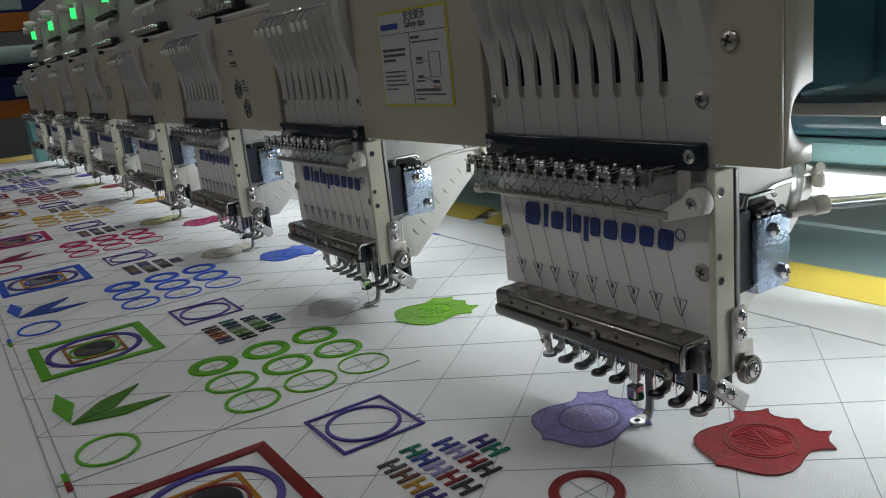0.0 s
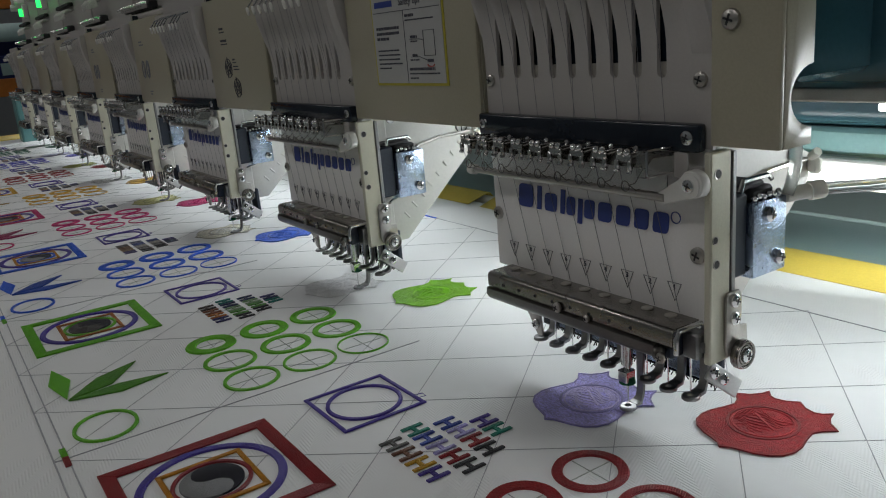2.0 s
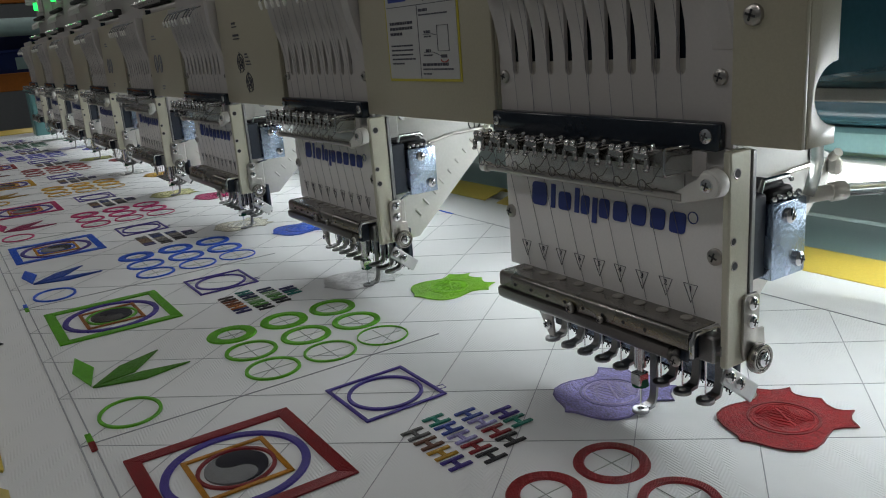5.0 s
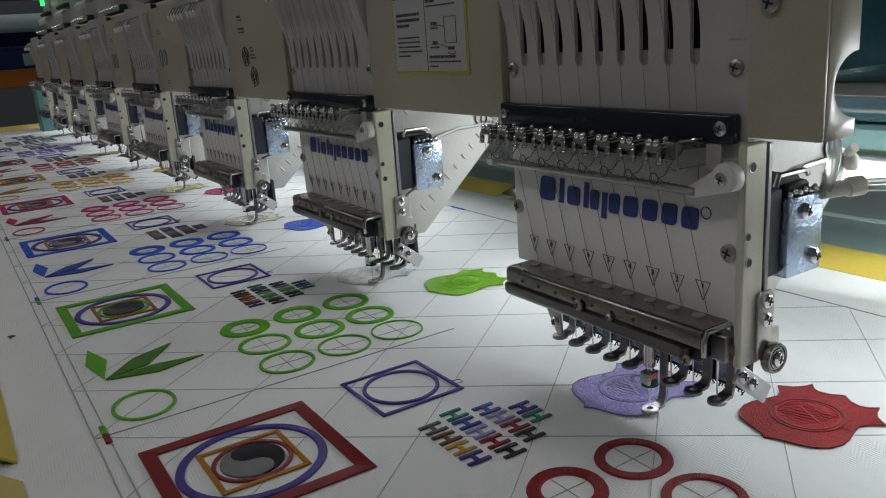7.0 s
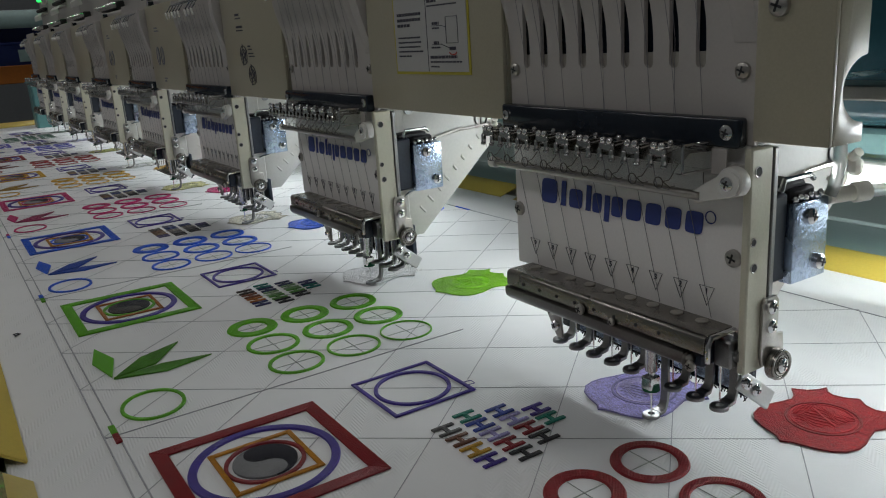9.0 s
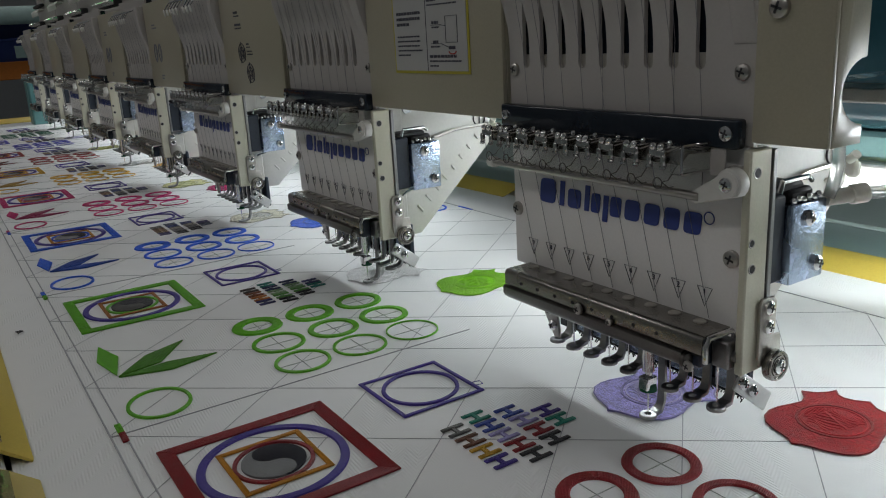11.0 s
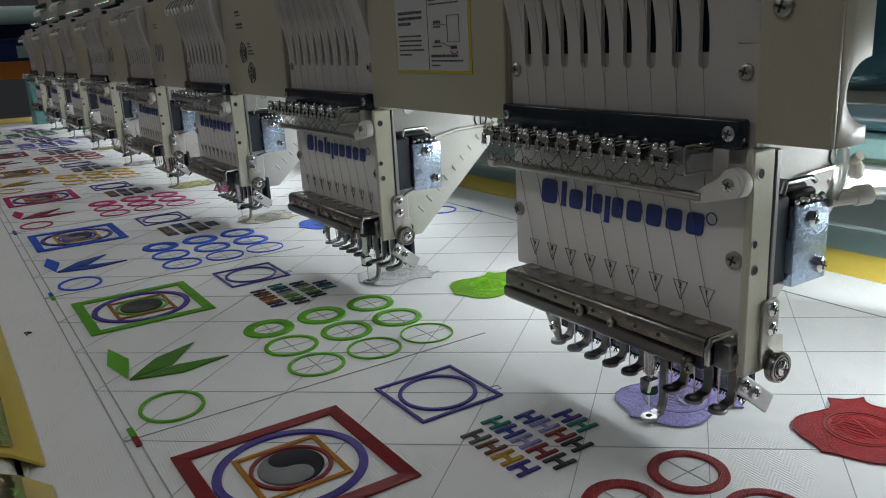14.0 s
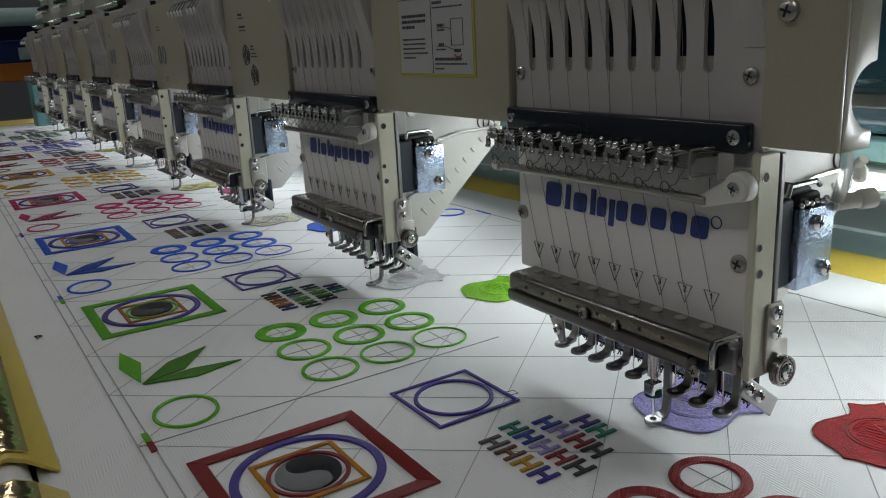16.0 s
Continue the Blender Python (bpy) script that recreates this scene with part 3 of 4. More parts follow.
    part("thread", [tube([(-0.0215 - k * STEP - 0.002, -0.0268, 0.154), (-0.0215 - k * STEP - 0.004, -0.0222, 0.1425), (-0.0146 - k * STEP - 0.012, -0.004, 0.137)], 0.0002, 4) for k in range(9)], THREAD_LINE, h)
    # swing rod with its white arm
    part("guard_rod", rod((-0.160, -0.0115, 0.1388), (-0.010, -0.0115, 0.1388), 0.0021, 12), STEEL, h)
    part("guard_pane", box(-0.154, -0.012, -0.0080, -0.0074, 0.1400, 0.1500), TUBE, h, "clear plastic guard")
    arm = []
    for a in np.linspace(radians(-45), radians(160), 12):
        arm.append((0.0050 + 0.0068 * math.cos(a), 0.1462 + 0.0068 * math.sin(a)))
    for a in np.linspace(radians(160), radians(300), 6):
        arm.append((-0.0120 + 0.0036 * math.cos(a), 0.1390 + 0.0036 * math.sin(a)))
    g = part("guard_arm", prism(arm, "xz", -0.0125, -0.0065, 0.0010), WHITE, h, "white plastic swing arm")
    part("boss", [rod((0.0050, -0.0125, 0.1462), (0.0050, -0.0138, 0.1462), 0.0056, 20, None, 0.0006)], WHITE, g)
    part("rod_cap", rod((-0.163, -0.0115, 0.1388), (-0.158, -0.0115, 0.1388), 0.0033, 12), WHITE, g)
    add_screw(h, (0.0050, -0.0138, 0.1462), (0, -1, 0), 0.0032, 0.0012)
    part("guard_stem", box(-0.0010, 0.0055, -0.0065, -0.0003, 0.1395, 0.1525, 0.001), PANEL, h)
    # lower rail: bent steel channel with white plugs
    prof = [(0.000, 0.0780), (-0.0170, 0.0780), (-0.0188, 0.0772), (-0.0195, 0.0756), (-0.0195, 0.0692), (-0.0182, 0.0692), (-0.0182, 0.0752), (-0.0178, 0.0762), (-0.0168, 0.0768), (0.000, 0.0768)]
    part("rail", prism(prof, "yz", -0.1425, 0.0, 0.0002), RAIL, h, "bent stainless steel channel")
    part("rail_seam", box(-0.1422, -0.001, -0.0178, -0.0165, 0.0672, 0.0700), DARK, h)
    part("rail_lip", prism([(-0.0165, 0.0686), (-0.0200, 0.0686), (-0.0212, 0.0676), (-0.0212, 0.0640), (-0.0204, 0.0622), (-0.0180, 0.0602), (-0.0130, 0.0590), (-0.0130, 0.0604), (-0.0165, 0.0614)], "yz", -0.1425, -0.010, 0.0003), LIP, h, "dark steel lip under the channel")
    part("lip_end", rod((-0.010, -0.0190, 0.0640), (-0.0075, -0.0190, 0.0640), 0.0040, 14, None, 0.0008), LIP, h)
    part("rail_core", box(-0.138, -0.004, -0.0150, 0.0, 0.0600, 0.0760, 0.001), NAVY, h)
    for k in range(9):
        part("plug", rod((-0.0130 - k * 0.015, -0.0050, 0.0780), (-0.0130 - k * 0.015, -0.0050, 0.0786), 0.0030, 16), PLUG, h, "round pale plug")
    for i in range(8):
        part("pin_hole", rod((-0.026 - i * 0.0145, -0.0195, 0.0722), (-0.026 - i * 0.0145, -0.0198, 0.0722), 0.0010, 10), DARK, h)
    add_screw(h, (-0.078, -0.0205, 0.0705), (0, -1, 0), 0.0030, 0.0022, STEEL)
    add_screw(h, (-0.0555, -0.0205, 0.0698), (0, -1, 0), 0.0020, 0.0018, STEEL)
    add_screw(h, (-0.006, -0.0205, 0.0625), (0, -1, 0), 0.0028, 0.0020, STEEL)
    loop = [(0.0015, -0.0185, 0.0655), (0.0015, -0.0185, 0.0735), (0.0015, -0.0165, 0.0768), (0.0015, -0.0005, 0.0768), (0.0015, 0.0010, 0.0755), (0.0015, 0.0010, 0.0655)]
    part("rail_end", tube(loop, 0.0013, 8), CHROME, h)
    part("end_block", [box(-0.004, 0.0055, -0.008, 0.0008, 0.0600, 0.0735, 0.001), rod((0.0055, -0.0035, 0.0665), (0.0075, -0.0035, 0.0665), 0.0030, 12)], DARKSTEEL, h)
    # side plate
    part("side_plate", box(0.0062, 0.0103, -0.0050, 0.0095, 0.0580, 0.1600, 0.0008), PLATE, h, "ivory painted side plate with screw holes")
    for y, z, r in ((-0.0003, 0.1500, 0.0023), (-0.0020, 0.1195, 0.0018), (-0.0010, 0.1078, 0.0021)):
        part("bolt_hole", [rod((0.0102, y, z), (0.0105, y, z), r, 16)], DARK, h)
        part("hole_rim", ring((0.0104, y, z), (1, 0, 0), r, 0.0003, 16, 5), STEEL, h)
    part("back_strip", box(0.0068, 0.0108, 0.0098, 0.0128, 0.0900, 0.1590, 0.0005), DARKSTEEL, h)
    bracket = [(0.0045, 0.0900), (0.0065, 0.0925), (0.0140, 0.0925), (0.0160, 0.0900), (0.0160, 0.0790), (0.0150, 0.0740), (0.0200, 0.0735), (0.0210, 0.0640), (0.0120, 0.0600), (0.0060, 0.0600), (0.0045, 0.0650)]
    part("hinge_plate", prism(bracket, "yz", 0.0104, 0.0122, 0.0004), STEEL, h)
    for z in (0.0880, 0.0790):
        add_screw(h, (0.0122, 0.0100, z), (1, 0, 0), 0.0034, 0.0022)
    part("roller", [rod((0.0122, 0.0140, 0.0600), (0.0160, 0.0140, 0.0600), 0.0074, 28, None, 0.0008), ring((0.0161, 0.0140, 0.0600), (1, 0, 0), 0.0064, 0.0007, 28, 6), ring((0.0161, 0.0140, 0.0600), (1, 0, 0), 0.0046, 0.0005, 24, 5)], RAIL, h)
    add_screw(h, (0.0160, 0.0140, 0.0600), (1, 0, 0), 0.0036, 0.0022)
    along = Vector((0.15, 0.75, -0.62)).normalized()
    facing = Vector((0.9, -0.3, 0.3))
    facing = (facing - along * facing.dot(along)).normalized()
    centre = Vector((-0.0020, 0.0210, 0.0390))
    blade = box(-0.0120, 0.0130, -0.0050, 0.0050, -0.0010, 0.0010, 0.0006)
    blade.transform(Matrix.Translation(centre) @ Matrix((along, facing.cross(along), facing)).transposed().to_4x4())
    part("knife_plate", blade, PLATE_STEEL, h, "slanted steel plate")
    for d in (-0.0085, -0.0010):
        add_screw(h, centre + along * d + facing * 0.0010, facing, 0.0032, 0.0022)
    # feet, needle threads
    fm = foot_mesh()
    for k in range(9):
        f = part("active_foot" if k == 3 else "presser_foot", fm, DARKSTEEL, h, "dark steel presser foot")
        f.location = (NEEDLE_X - k * NEEDLE_STEP, NEEDLE_Y, 0.0245)
    needles = [rod((NEEDLE_X - k * NEEDLE_STEP, NEEDLE_Y, 0.0610), (NEEDLE_X - k * NEEDLE_STEP, NEEDLE_Y, 0.0280), 0.00060, 6, 0.0004) for k in range(9) if k != 3]
    for nb in needles:
        part("needle", nb, CHROME, h)
    x4 = NEEDLE_X - 3 * NEEDLE_STEP
    nb = part("needle_bar", [rod((0, 0, 0.086), (0, 0, 0.030), 0.0034, 14), rod((0, 0, 0.0300), (0, 0, 0.0170), 0.0022, 12, 0.0014), box(-0.0034, 0.0034, -0.0045, 0.0034, 0.0195, 0.0270, 0.0006)], CHROME, h, "chrome needle bar with clamp")
    nb.location = (x4, NEEDLE_Y, 0.0245)
    part("felt_ring", rod((0, 0, 0.0185), (0, 0, 0.0225), 0.0048, 14, 0.0042), GREEN_FELT, nb, "dark green felt ring")
    part("needle_tip", rod((0, 0, 0.0170), (0, 0, 0.0010), 0.0007, 8, 0.0003), CHROME, nb)
    # solenoid box at the side
    part("coil_block", box(-0.025, 0.0068, 0.0135, 0.0268, 0.0955, 0.1360, 0.001), NAVY, h, "dark navy coil block")
    z = part("coil_cover", box(-0.030, 0.0100, 0.0272, 0.0535, 0.0935, 0.1310, 0.0010, 2), ZINC, h, "shiny zinc-plated cover")
    for y, zz in ((0.0385, 0.1240), (0.0470, 0.1010)):
        add_screw(h, (0.0100, y, zz), (1, 0, 0), 0.0038, 0.0028)
    part("connector", [box(-0.020, 0.004, 0.018, 0.044, 0.1362, 0.1395, 0.001), box(-0.004, 0.0065, 0.030, 0.048, 0.1312, 0.1370, 0.0015)], RUBBER, h)
    part("top_clip", tube([(0.0075, 0.020, 0.1375), (0.0075, 0.022, 0.1425), (0.0075, 0.041, 0.1425), (0.0075, 0.044, 0.1400)], 0.0013, 6), CHROME, h)
    for i in range(6):
        part("terminal", ball((0.0080, 0.030 + 0.0038 * i, 0.1325 + 0.0008 * (i % 2)), 0.0016, 8), CHROME, h)
    # cast arm behind, with a relief
    part("arm_neck", box(-0.120, -0.085, 0.060, 0.3045, 0.168, 0.260, 0.004), BEAM, h, "dark teal neck that joins arm and beam")
    outline = [(0.0380, 0.0460), (0.0325, 0.1620), (0.085, 0.1620), (0.112, 0.1480), (0.138, 0.1360), (0.138, 0.1205), (0.056, 0.046)]
    a = part("arm", prism(outline, "yz", -0.110, -0.030, 0.002), CASTING, h, "white cast arm with raised relief")
    for i in range(9):
        s = 0.012 + i * 0.0125
        cy_, cz_, up = 0.050 + s * 0.70, 0.058 + s * 0.64, 0.0075 if i in (0, 1, 3) else 0.0050
        loop = [(-0.0299, cy_ + a_ * 0.0035 * 0.74 - b * 0.67, cz_ + a_ * 0.0035 * 0.67 + b * 0.74) for (a_, b) in ((-1, 0), (1, 0), (1, up), (-1, up))]
        part("relief_bar", tube([Vector(loop[0]).lerp(loop[1], 0.5), Vector(loop[3]).lerp(loop[2], 0.5)], 0.0011, 8), CASTING, a)
    part("arm_bolt", [rod((-0.0300, 0.048, 0.1545), (-0.0285, 0.048, 0.1545), 0.0040, 14)], DARKSTEEL, h)
    part("oil_hole", [ring((-0.0296, 0.122, 0.139), (1, 0, 0), 0.0062, 0.0006, 20, 5), rod((-0.0298, 0.122, 0.133), (-0.0290, 0.122, 0.145), 0.0005, 5)], DARK, h)
    part("spring_hook", tube([(0.004, 0.020, 0.0900), (-0.004, 0.028, 0.0905), (-0.010, 0.036, 0.0905), (-0.014, 0.044, 0.0950), (-0.020, 0.052, 0.0935)], 0.0010, 6), CHROME, h)
    part("cable", tube([(-0.020, 0.050, 0.118), (-0.026, 0.070, 0.128), (-0.027, 0.095, 0.1325), (-0.028, 0.130, 0.1335)], 0.0014, 6), STEEL, h)
    part("tie", [box(-0.030, -0.022, 0.133, 0.139, 0.124, 0.134, 0.002), rod((-0.027, 0.134, 0.134), (-0.022, 0.132, 0.138), 0.0026, 14)], NYLON, h, "white nylon clamp")
    part("lamp_housing", box(-0.105, 0.155, 0.186, 0.218, 0.1588, 0.1680, 0.001), STEEL, h)
    part("lamp_lens", box(-0.020, 0.150, 0.190, 0.214, 0.1535, 0.1585, 0.001), WHITE_GLOW, h, "white work lamp strip, lit")
    # tension board above
    part("tension_board", [box(-0.156, 0.165, 0.050, 0.080, 0.2860, 0.450, 0.004), box(-0.156, 0.1700, 0.016, 0.080, 0.2765, 0.2860, 0.003)], PANEL, h)
    part("knob_bar", box(-0.150, 0.000, 0.030, 0.044, 0.2920, 0.3050, 0.002), RUBBER, h)
    for k in range(9):
        x = -0.012 - 0.0155 * k
        part("tension_knob", [rod((x, 0.030, 0.2985), (x, 0.022, 0.2985), 0.0050, 12, 0.0042), rod((x, 0.022, 0.2985), (x, 0.017, 0.2985), 0.0022, 8)], CHROME, h)
        part("guide_finger", tube([(x, 0.050, 0.336), (x, 0.036, 0.337), (x - 0.001, 0.030, 0.331), (x - 0.001, 0.031, 0.320)], 0.0018, 6), WHITE, h, "white thread finger")
    part("upper_bar", box(-0.150, 0.000, 0.038, 0.0498, 0.3440, 0.3520, 0.002), RUBBER, h)
    part("led_housing", box(-0.005, 0.013, 0.036, 0.0498, 0.360, 0.398, 0.002), WHITE, h)
    part("indicator", rod((0.004, 0.0305, 0.3660), (0.004, 0.0305, 0.3860), 0.0050, 14, 0.0044), GREEN_GLOW, h, "green indicator lamp, lit")
    for i, (x, zz) in enumerate(((-0.04, 0.405), (-0.09, 0.412), (-0.13, 0.398))):
        part("upper_knob", [rod((x, 0.050, zz), (x, 0.024, zz), 0.0105, 8, 0.009)], WHITE, h, "white plastic knob")
    return h


head = build_head()
all_heads = [head] + [copy_thing(head, pose(-PITCH * n, 0, 0)) for n in range(1, HEADS)]

# ---- sheet covers between the heads ----


def build_cover():
    c = thing("cover", "cream painted sheet metal cover between two embroidery heads", "cover", "head covers")
    part("front_sheet", box(0.0090, 0.1720, -0.0040, -0.0010, 0.1630, 0.2750, 0.0010, 2), CREAM, c)
    part("bottom_fold", box(0.0090, 0.1720, -0.0008, 0.0300, 0.1630, 0.1650, 0.0005), CREAM, c)
    part("top_fold", box(0.0090, 0.1720, -0.0008, 0.0200, 0.2730, 0.2750, 0.0005), CREAM, c)
    part("side_fold", box(0.0090, 0.0110, -0.0008, 0.0200, 0.1652, 0.2728, 0.0004), CREAM, c)
    part("side_fold", box(0.1700, 0.1720, -0.0008, 0.0200, 0.1652, 0.2728, 0.0004), CREAM, c)
    return c


def label_sheet(c):
    """Safety label: yellow edged sheet, heading, small print as bars, a diagram."""
    x0, x1, z0, z1 = 0.0500, 0.1405, 0.1885, 0.2540
    s = part("safety_label", box(x0, x1, -0.0046, -0.0040, z0, z1), LABEL_EDGE, c, "safety label with yellow edge", 0)
    part("sheet", box(x0 + 0.0018, x1 - 0.0018, -0.0050, -0.0046, z0 + 0.0018, z1 - 0.0018), LABEL, s, "", 0)
    y = -0.0052
    part("heading", lettering("Safety tips", 0.0066, Matrix.Translation((x0 + 0.052, y, z1 - 0.0105)) @ FRONT, 0.0001), DARK_PRINT, s, "", 0)
    part("heading", lettering("安全提示", 0.0070, Matrix.Translation((x0 + 0.052, y, z1 - 0.0050)) @ FRONT, 0.0001), DARK_PRINT, s, "", 0)
    bars = [box(x0 + 0.006, x0 + 0.030, y, y + 0.0003, z1 - 0.0125, z1 - 0.0085)]
    part("brand_mark", bars, BLUE_PRINT, s, "plain dark bar", 0)
    ink = [box(x0 + 0.003, x1 - 0.003, y, y + 0.0003, z1 - 0.0160, z1 - 0.0156), box(x0 + 0.043, x0 + 0.0434, y, y + 0.0003, z0 + 0.002, z1 - 0.0160)]
    rnd = random.Random(3)
    for i, zz in enumerate((0.0265, 0.0300, 0.0335, 0.0415, 0.0445, 0.0475, 0.0505, 0.0535)):
        ww = 0.028 if i not in (2, 7) else 0.016
        th = 0.0019 if i < 3 else 0.0010
        xx = x0 + 0.006
        while xx < x0 + 0.006 + ww:
            d = rnd.uniform(0.0018, 0.0042)
            ink.append(box(xx, xx + d, y, y + 0.0003, z1 - zz - th / 2, z1 - zz + th / 2))
            xx += d + 0.0007
    for zz, a, b, th in ((0.0195, 0.045, 0.056, 0.0018), (0.0225, 0.045, 0.079, 0.0009), (0.0335, 0.050, 0.058, 0.0018), (0.0365, 0.050, 0.058, 0.0010), (0.0455, 0.051, 0.057, 0.0018), (0.0485, 0.048, 0.059, 0.0010),
                         (0.0545, 0.046, 0.077, 0.0018), (0.0575, 0.046, 0.082, 0.0010), (0.0605, 0.046, 0.056, 0.0010)):
        xx = x0 + a
        while xx < x0 + b:
            d = rnd.uniform(0.0018, 0.0042)
            ink.append(box(xx, min(xx + d, x0 + b), y, y + 0.0003, z1 - zz - th / 2, z1 - zz + th / 2))
            xx += d + 0.0007
    fr = [(x0 + 0.066, z1 - 0.030), (x0 + 0.079, z1 - 0.030), (x0 + 0.079, z1 - 0.046), (x0 + 0.066, z1 - 0.046)]
    ink.append(tube([(a, y, b) for a, b in fr], 0.0002, 4, True))
    ink.append(tube([(x0 + 0.049, y, z1 - 0.035), (x0 + 0.060, y, z1 - 0.035), (x0 + 0.066, y, z1 - 0.036)], 0.0002, 4))
    ink.append(tube([(x0 + 0.049, y, z1 - 0.0465), (x0 + 0.060, y, z1 - 0.0465), (x0 + 0.069, y, z1 - 0.049)], 0.0002, 4))
    ink.append(box(x0 + 0.069, x0 + 0.076, y, y + 0.0003, z1 - 0.0503, z1 - 0.0483))
    part("small_print", ink, DARK_PRINT, s, "rows of small print as bars", 0)
    part("arrow", tube([(x0 + 0.069 + 0.004 * (1 - math.cos(a)), y, z1 - 0.0515 - 0.0016 * math.sin(a)) for a in np.linspace(0, math.pi, 8)], 0.0004, 4), RED_PRINT, s, "", 0)


def notice(c, kind):
    """Printed notice on other covers: small rows and two round figures as plain outlines."""
    ink, y = [], -0.0043
    if kind == 1:
        for a, b, zz, th in ((0.052, 0.064, 0.2450, 0.0022), (0.052, 0.067, 0.2415, 0.0012), (0.052, 0.070, 0.2330, 0.0022), (0.052, 0.071, 0.2295, 0.0012), (0.080, 0.087, 0.2135, 0.0016), (0.080, 0.090, 0.2105, 0.0012), (0.080, 0.094, 0.2065, 0.0012), (0.080, 0.096, 0.2035, 0.0012)):
            ink.append(box(a, b, y, y + 0.0003, zz - th / 2, zz + th / 2))
        for cx, cz in ((0.066, 0.2050), (0.085, 0.1850)):
            for r_ in (0.0095, 0.0060, 0.0030):
                ink.append(ring((cx, y, cz), (0, 1, 0), r_, 0.00045, 16, 4))
            for q in range(5):
                a = q * 1.3
                ink.append(tube([(cx + 0.002 * math.cos(a), y, cz + 0.002 * math.sin(a)), (cx + 0.011 * math.cos(a + 0.4), y, cz + 0.011 * math.sin(a + 0.4))], 0.0005, 4))
    else:
        for cx in (0.050, 0.072):
            ink.append(tube([(cx + 0.007 * math.cos(a), y, 0.2080 + 0.0115 * math.sin(a)) for a in np.linspace(0, 2 * math.pi, 20, endpoint=False)], 0.0010, 4, True))
            ink.append(box(cx - 0.001, cx + 0.001, y, y + 0.0003, 0.200, 0.216))
        for a, b, zz in ((0.044, 0.060, 0.2450), (0.044, 0.066, 0.2410), (0.064, 0.078, 0.1780), (0.064, 0.074, 0.1745)):
            ink.append(box(a, b, y, y + 0.0003, zz - 0.001, zz + 0.001))
    part("notice", ink, GREY_PRINT if kind == 2 else DARK_PRINT, c, "small printed figures and rows", 0)["kind"] = "stuff"


cover = build_cover()
cover.location = (-PITCH, 0, 0)
covers = [cover] + [copy_thing(cover, pose(-PITCH * n, 0, 0)) for n in range(2, HEADS)]
label_sheet(covers[0])
notice(covers[1], 1)
notice(covers[2], 2)
notice(covers[3], 2)

# end cover with a round notch, air tube beside it
end = thing("end_cover", "cream painted end cover with a round notch beside a clear tube", "cover", "head covers")
part("front_sheet", box(0.0090, 0.0425, -0.0040, -0.0010, 0.1630, 0.330, 0.0010, 2), CREAM, end)
notch = [(0.0188, 0.1630), (0.0188, 0.1705)] + [(0.0201 - 0.0165 * math.sin(a), 0.1835 - 0.0130 * math.cos(a)) for a in np.linspace(0.1, math.pi - 0.1, 14)] + [(0.0188, 0.1965), (0.0188, 0.330), (-0.0008, 0.330), (-0.0008, 0.1630)]
part("side_sheet", prism(notch, "yz", 0.0400, 0.0424, 0.0004), CREAM, end)
part("bottom_fold", box(0.0090, 0.0398, -0.0008, 0.0188, 0.1630, 0.1650, 0.0005), CREAM, end)
add_screw(end, (0.0195, -0.0040, 0.2165), (0, -1, 0), 0.0044, 0.0030, STEEL)

hose = thing("air_hose", "clear plastic air hose with a nylon elbow beside the head", "hose")
part("hose_down", tube([(0.012, 0.054, 0.1625), (0.0125, 0.055, 0.156), (0.013, 0.055, 0.146), (0.012, 0.053, 0.136), (0.011, 0.052, 0.1315)], 0.0030, 14), MILKY, hose)
part("elbow", [rod((0.009, 0.053, 0.1305), (0.016, 0.067, 0.1315), 0.0038, 14, None, 0.0006), rod((0.0145, 0.064, 0.1312), (0.018, 0.071, 0.1318), 0.0048, 14, None, 0.0006)], NYLON, hose, "translucent nylon elbow")
part("hose_along", tube([(0.017, 0.069, 0.1317), (0.035, 0.090, 0.1322), (0.055, 0.106, 0.1350), (0.090, 0.126, 0.144), (0.16, 0.16, 0.162), (0.30, 0.25, 0.18)], 0.0032, 14), MILKY, hose)

# ---- cloth and its stretching frame ----
CLOTH_X0, CLOTH_X1, CLOTH_Y0, CLOTH_Y1 = -2.84, 0.62, -0.325, 0.305
cloth = thing("embroidered_cloth", "white cloth with rows of bright embroidered test motifs, stretched flat", "cloth")
bm = bmesh.new()
bmesh.ops.create_grid(bm, x_segments=90, y_segments=20, size=0.5)
bmesh.ops.scale(bm, vec=(CLOTH_X1 - CLOTH_X0, CLOTH_Y1 - CLOTH_Y0, 1), verts=bm.verts)
bmesh.ops.translate(bm, vec=((CLOTH_X0 + CLOTH_X1) / 2, (CLOTH_Y0 + CLOTH_Y1) / 2, 0), verts=bm.verts)
ext = bmesh.ops.extrude_face_region(bm, geom=bm.faces[:])
bmesh.ops.translate(bm, vec=(0, 0, -0.0008), verts=[v for v in ext["geom"] if isinstance(v, bmesh.types.BMVert)])
bmesh.ops.recalc_face_normals(bm, faces=bm.faces)
part("sheet", bm, CLOTH, cloth, "white woven cloth")

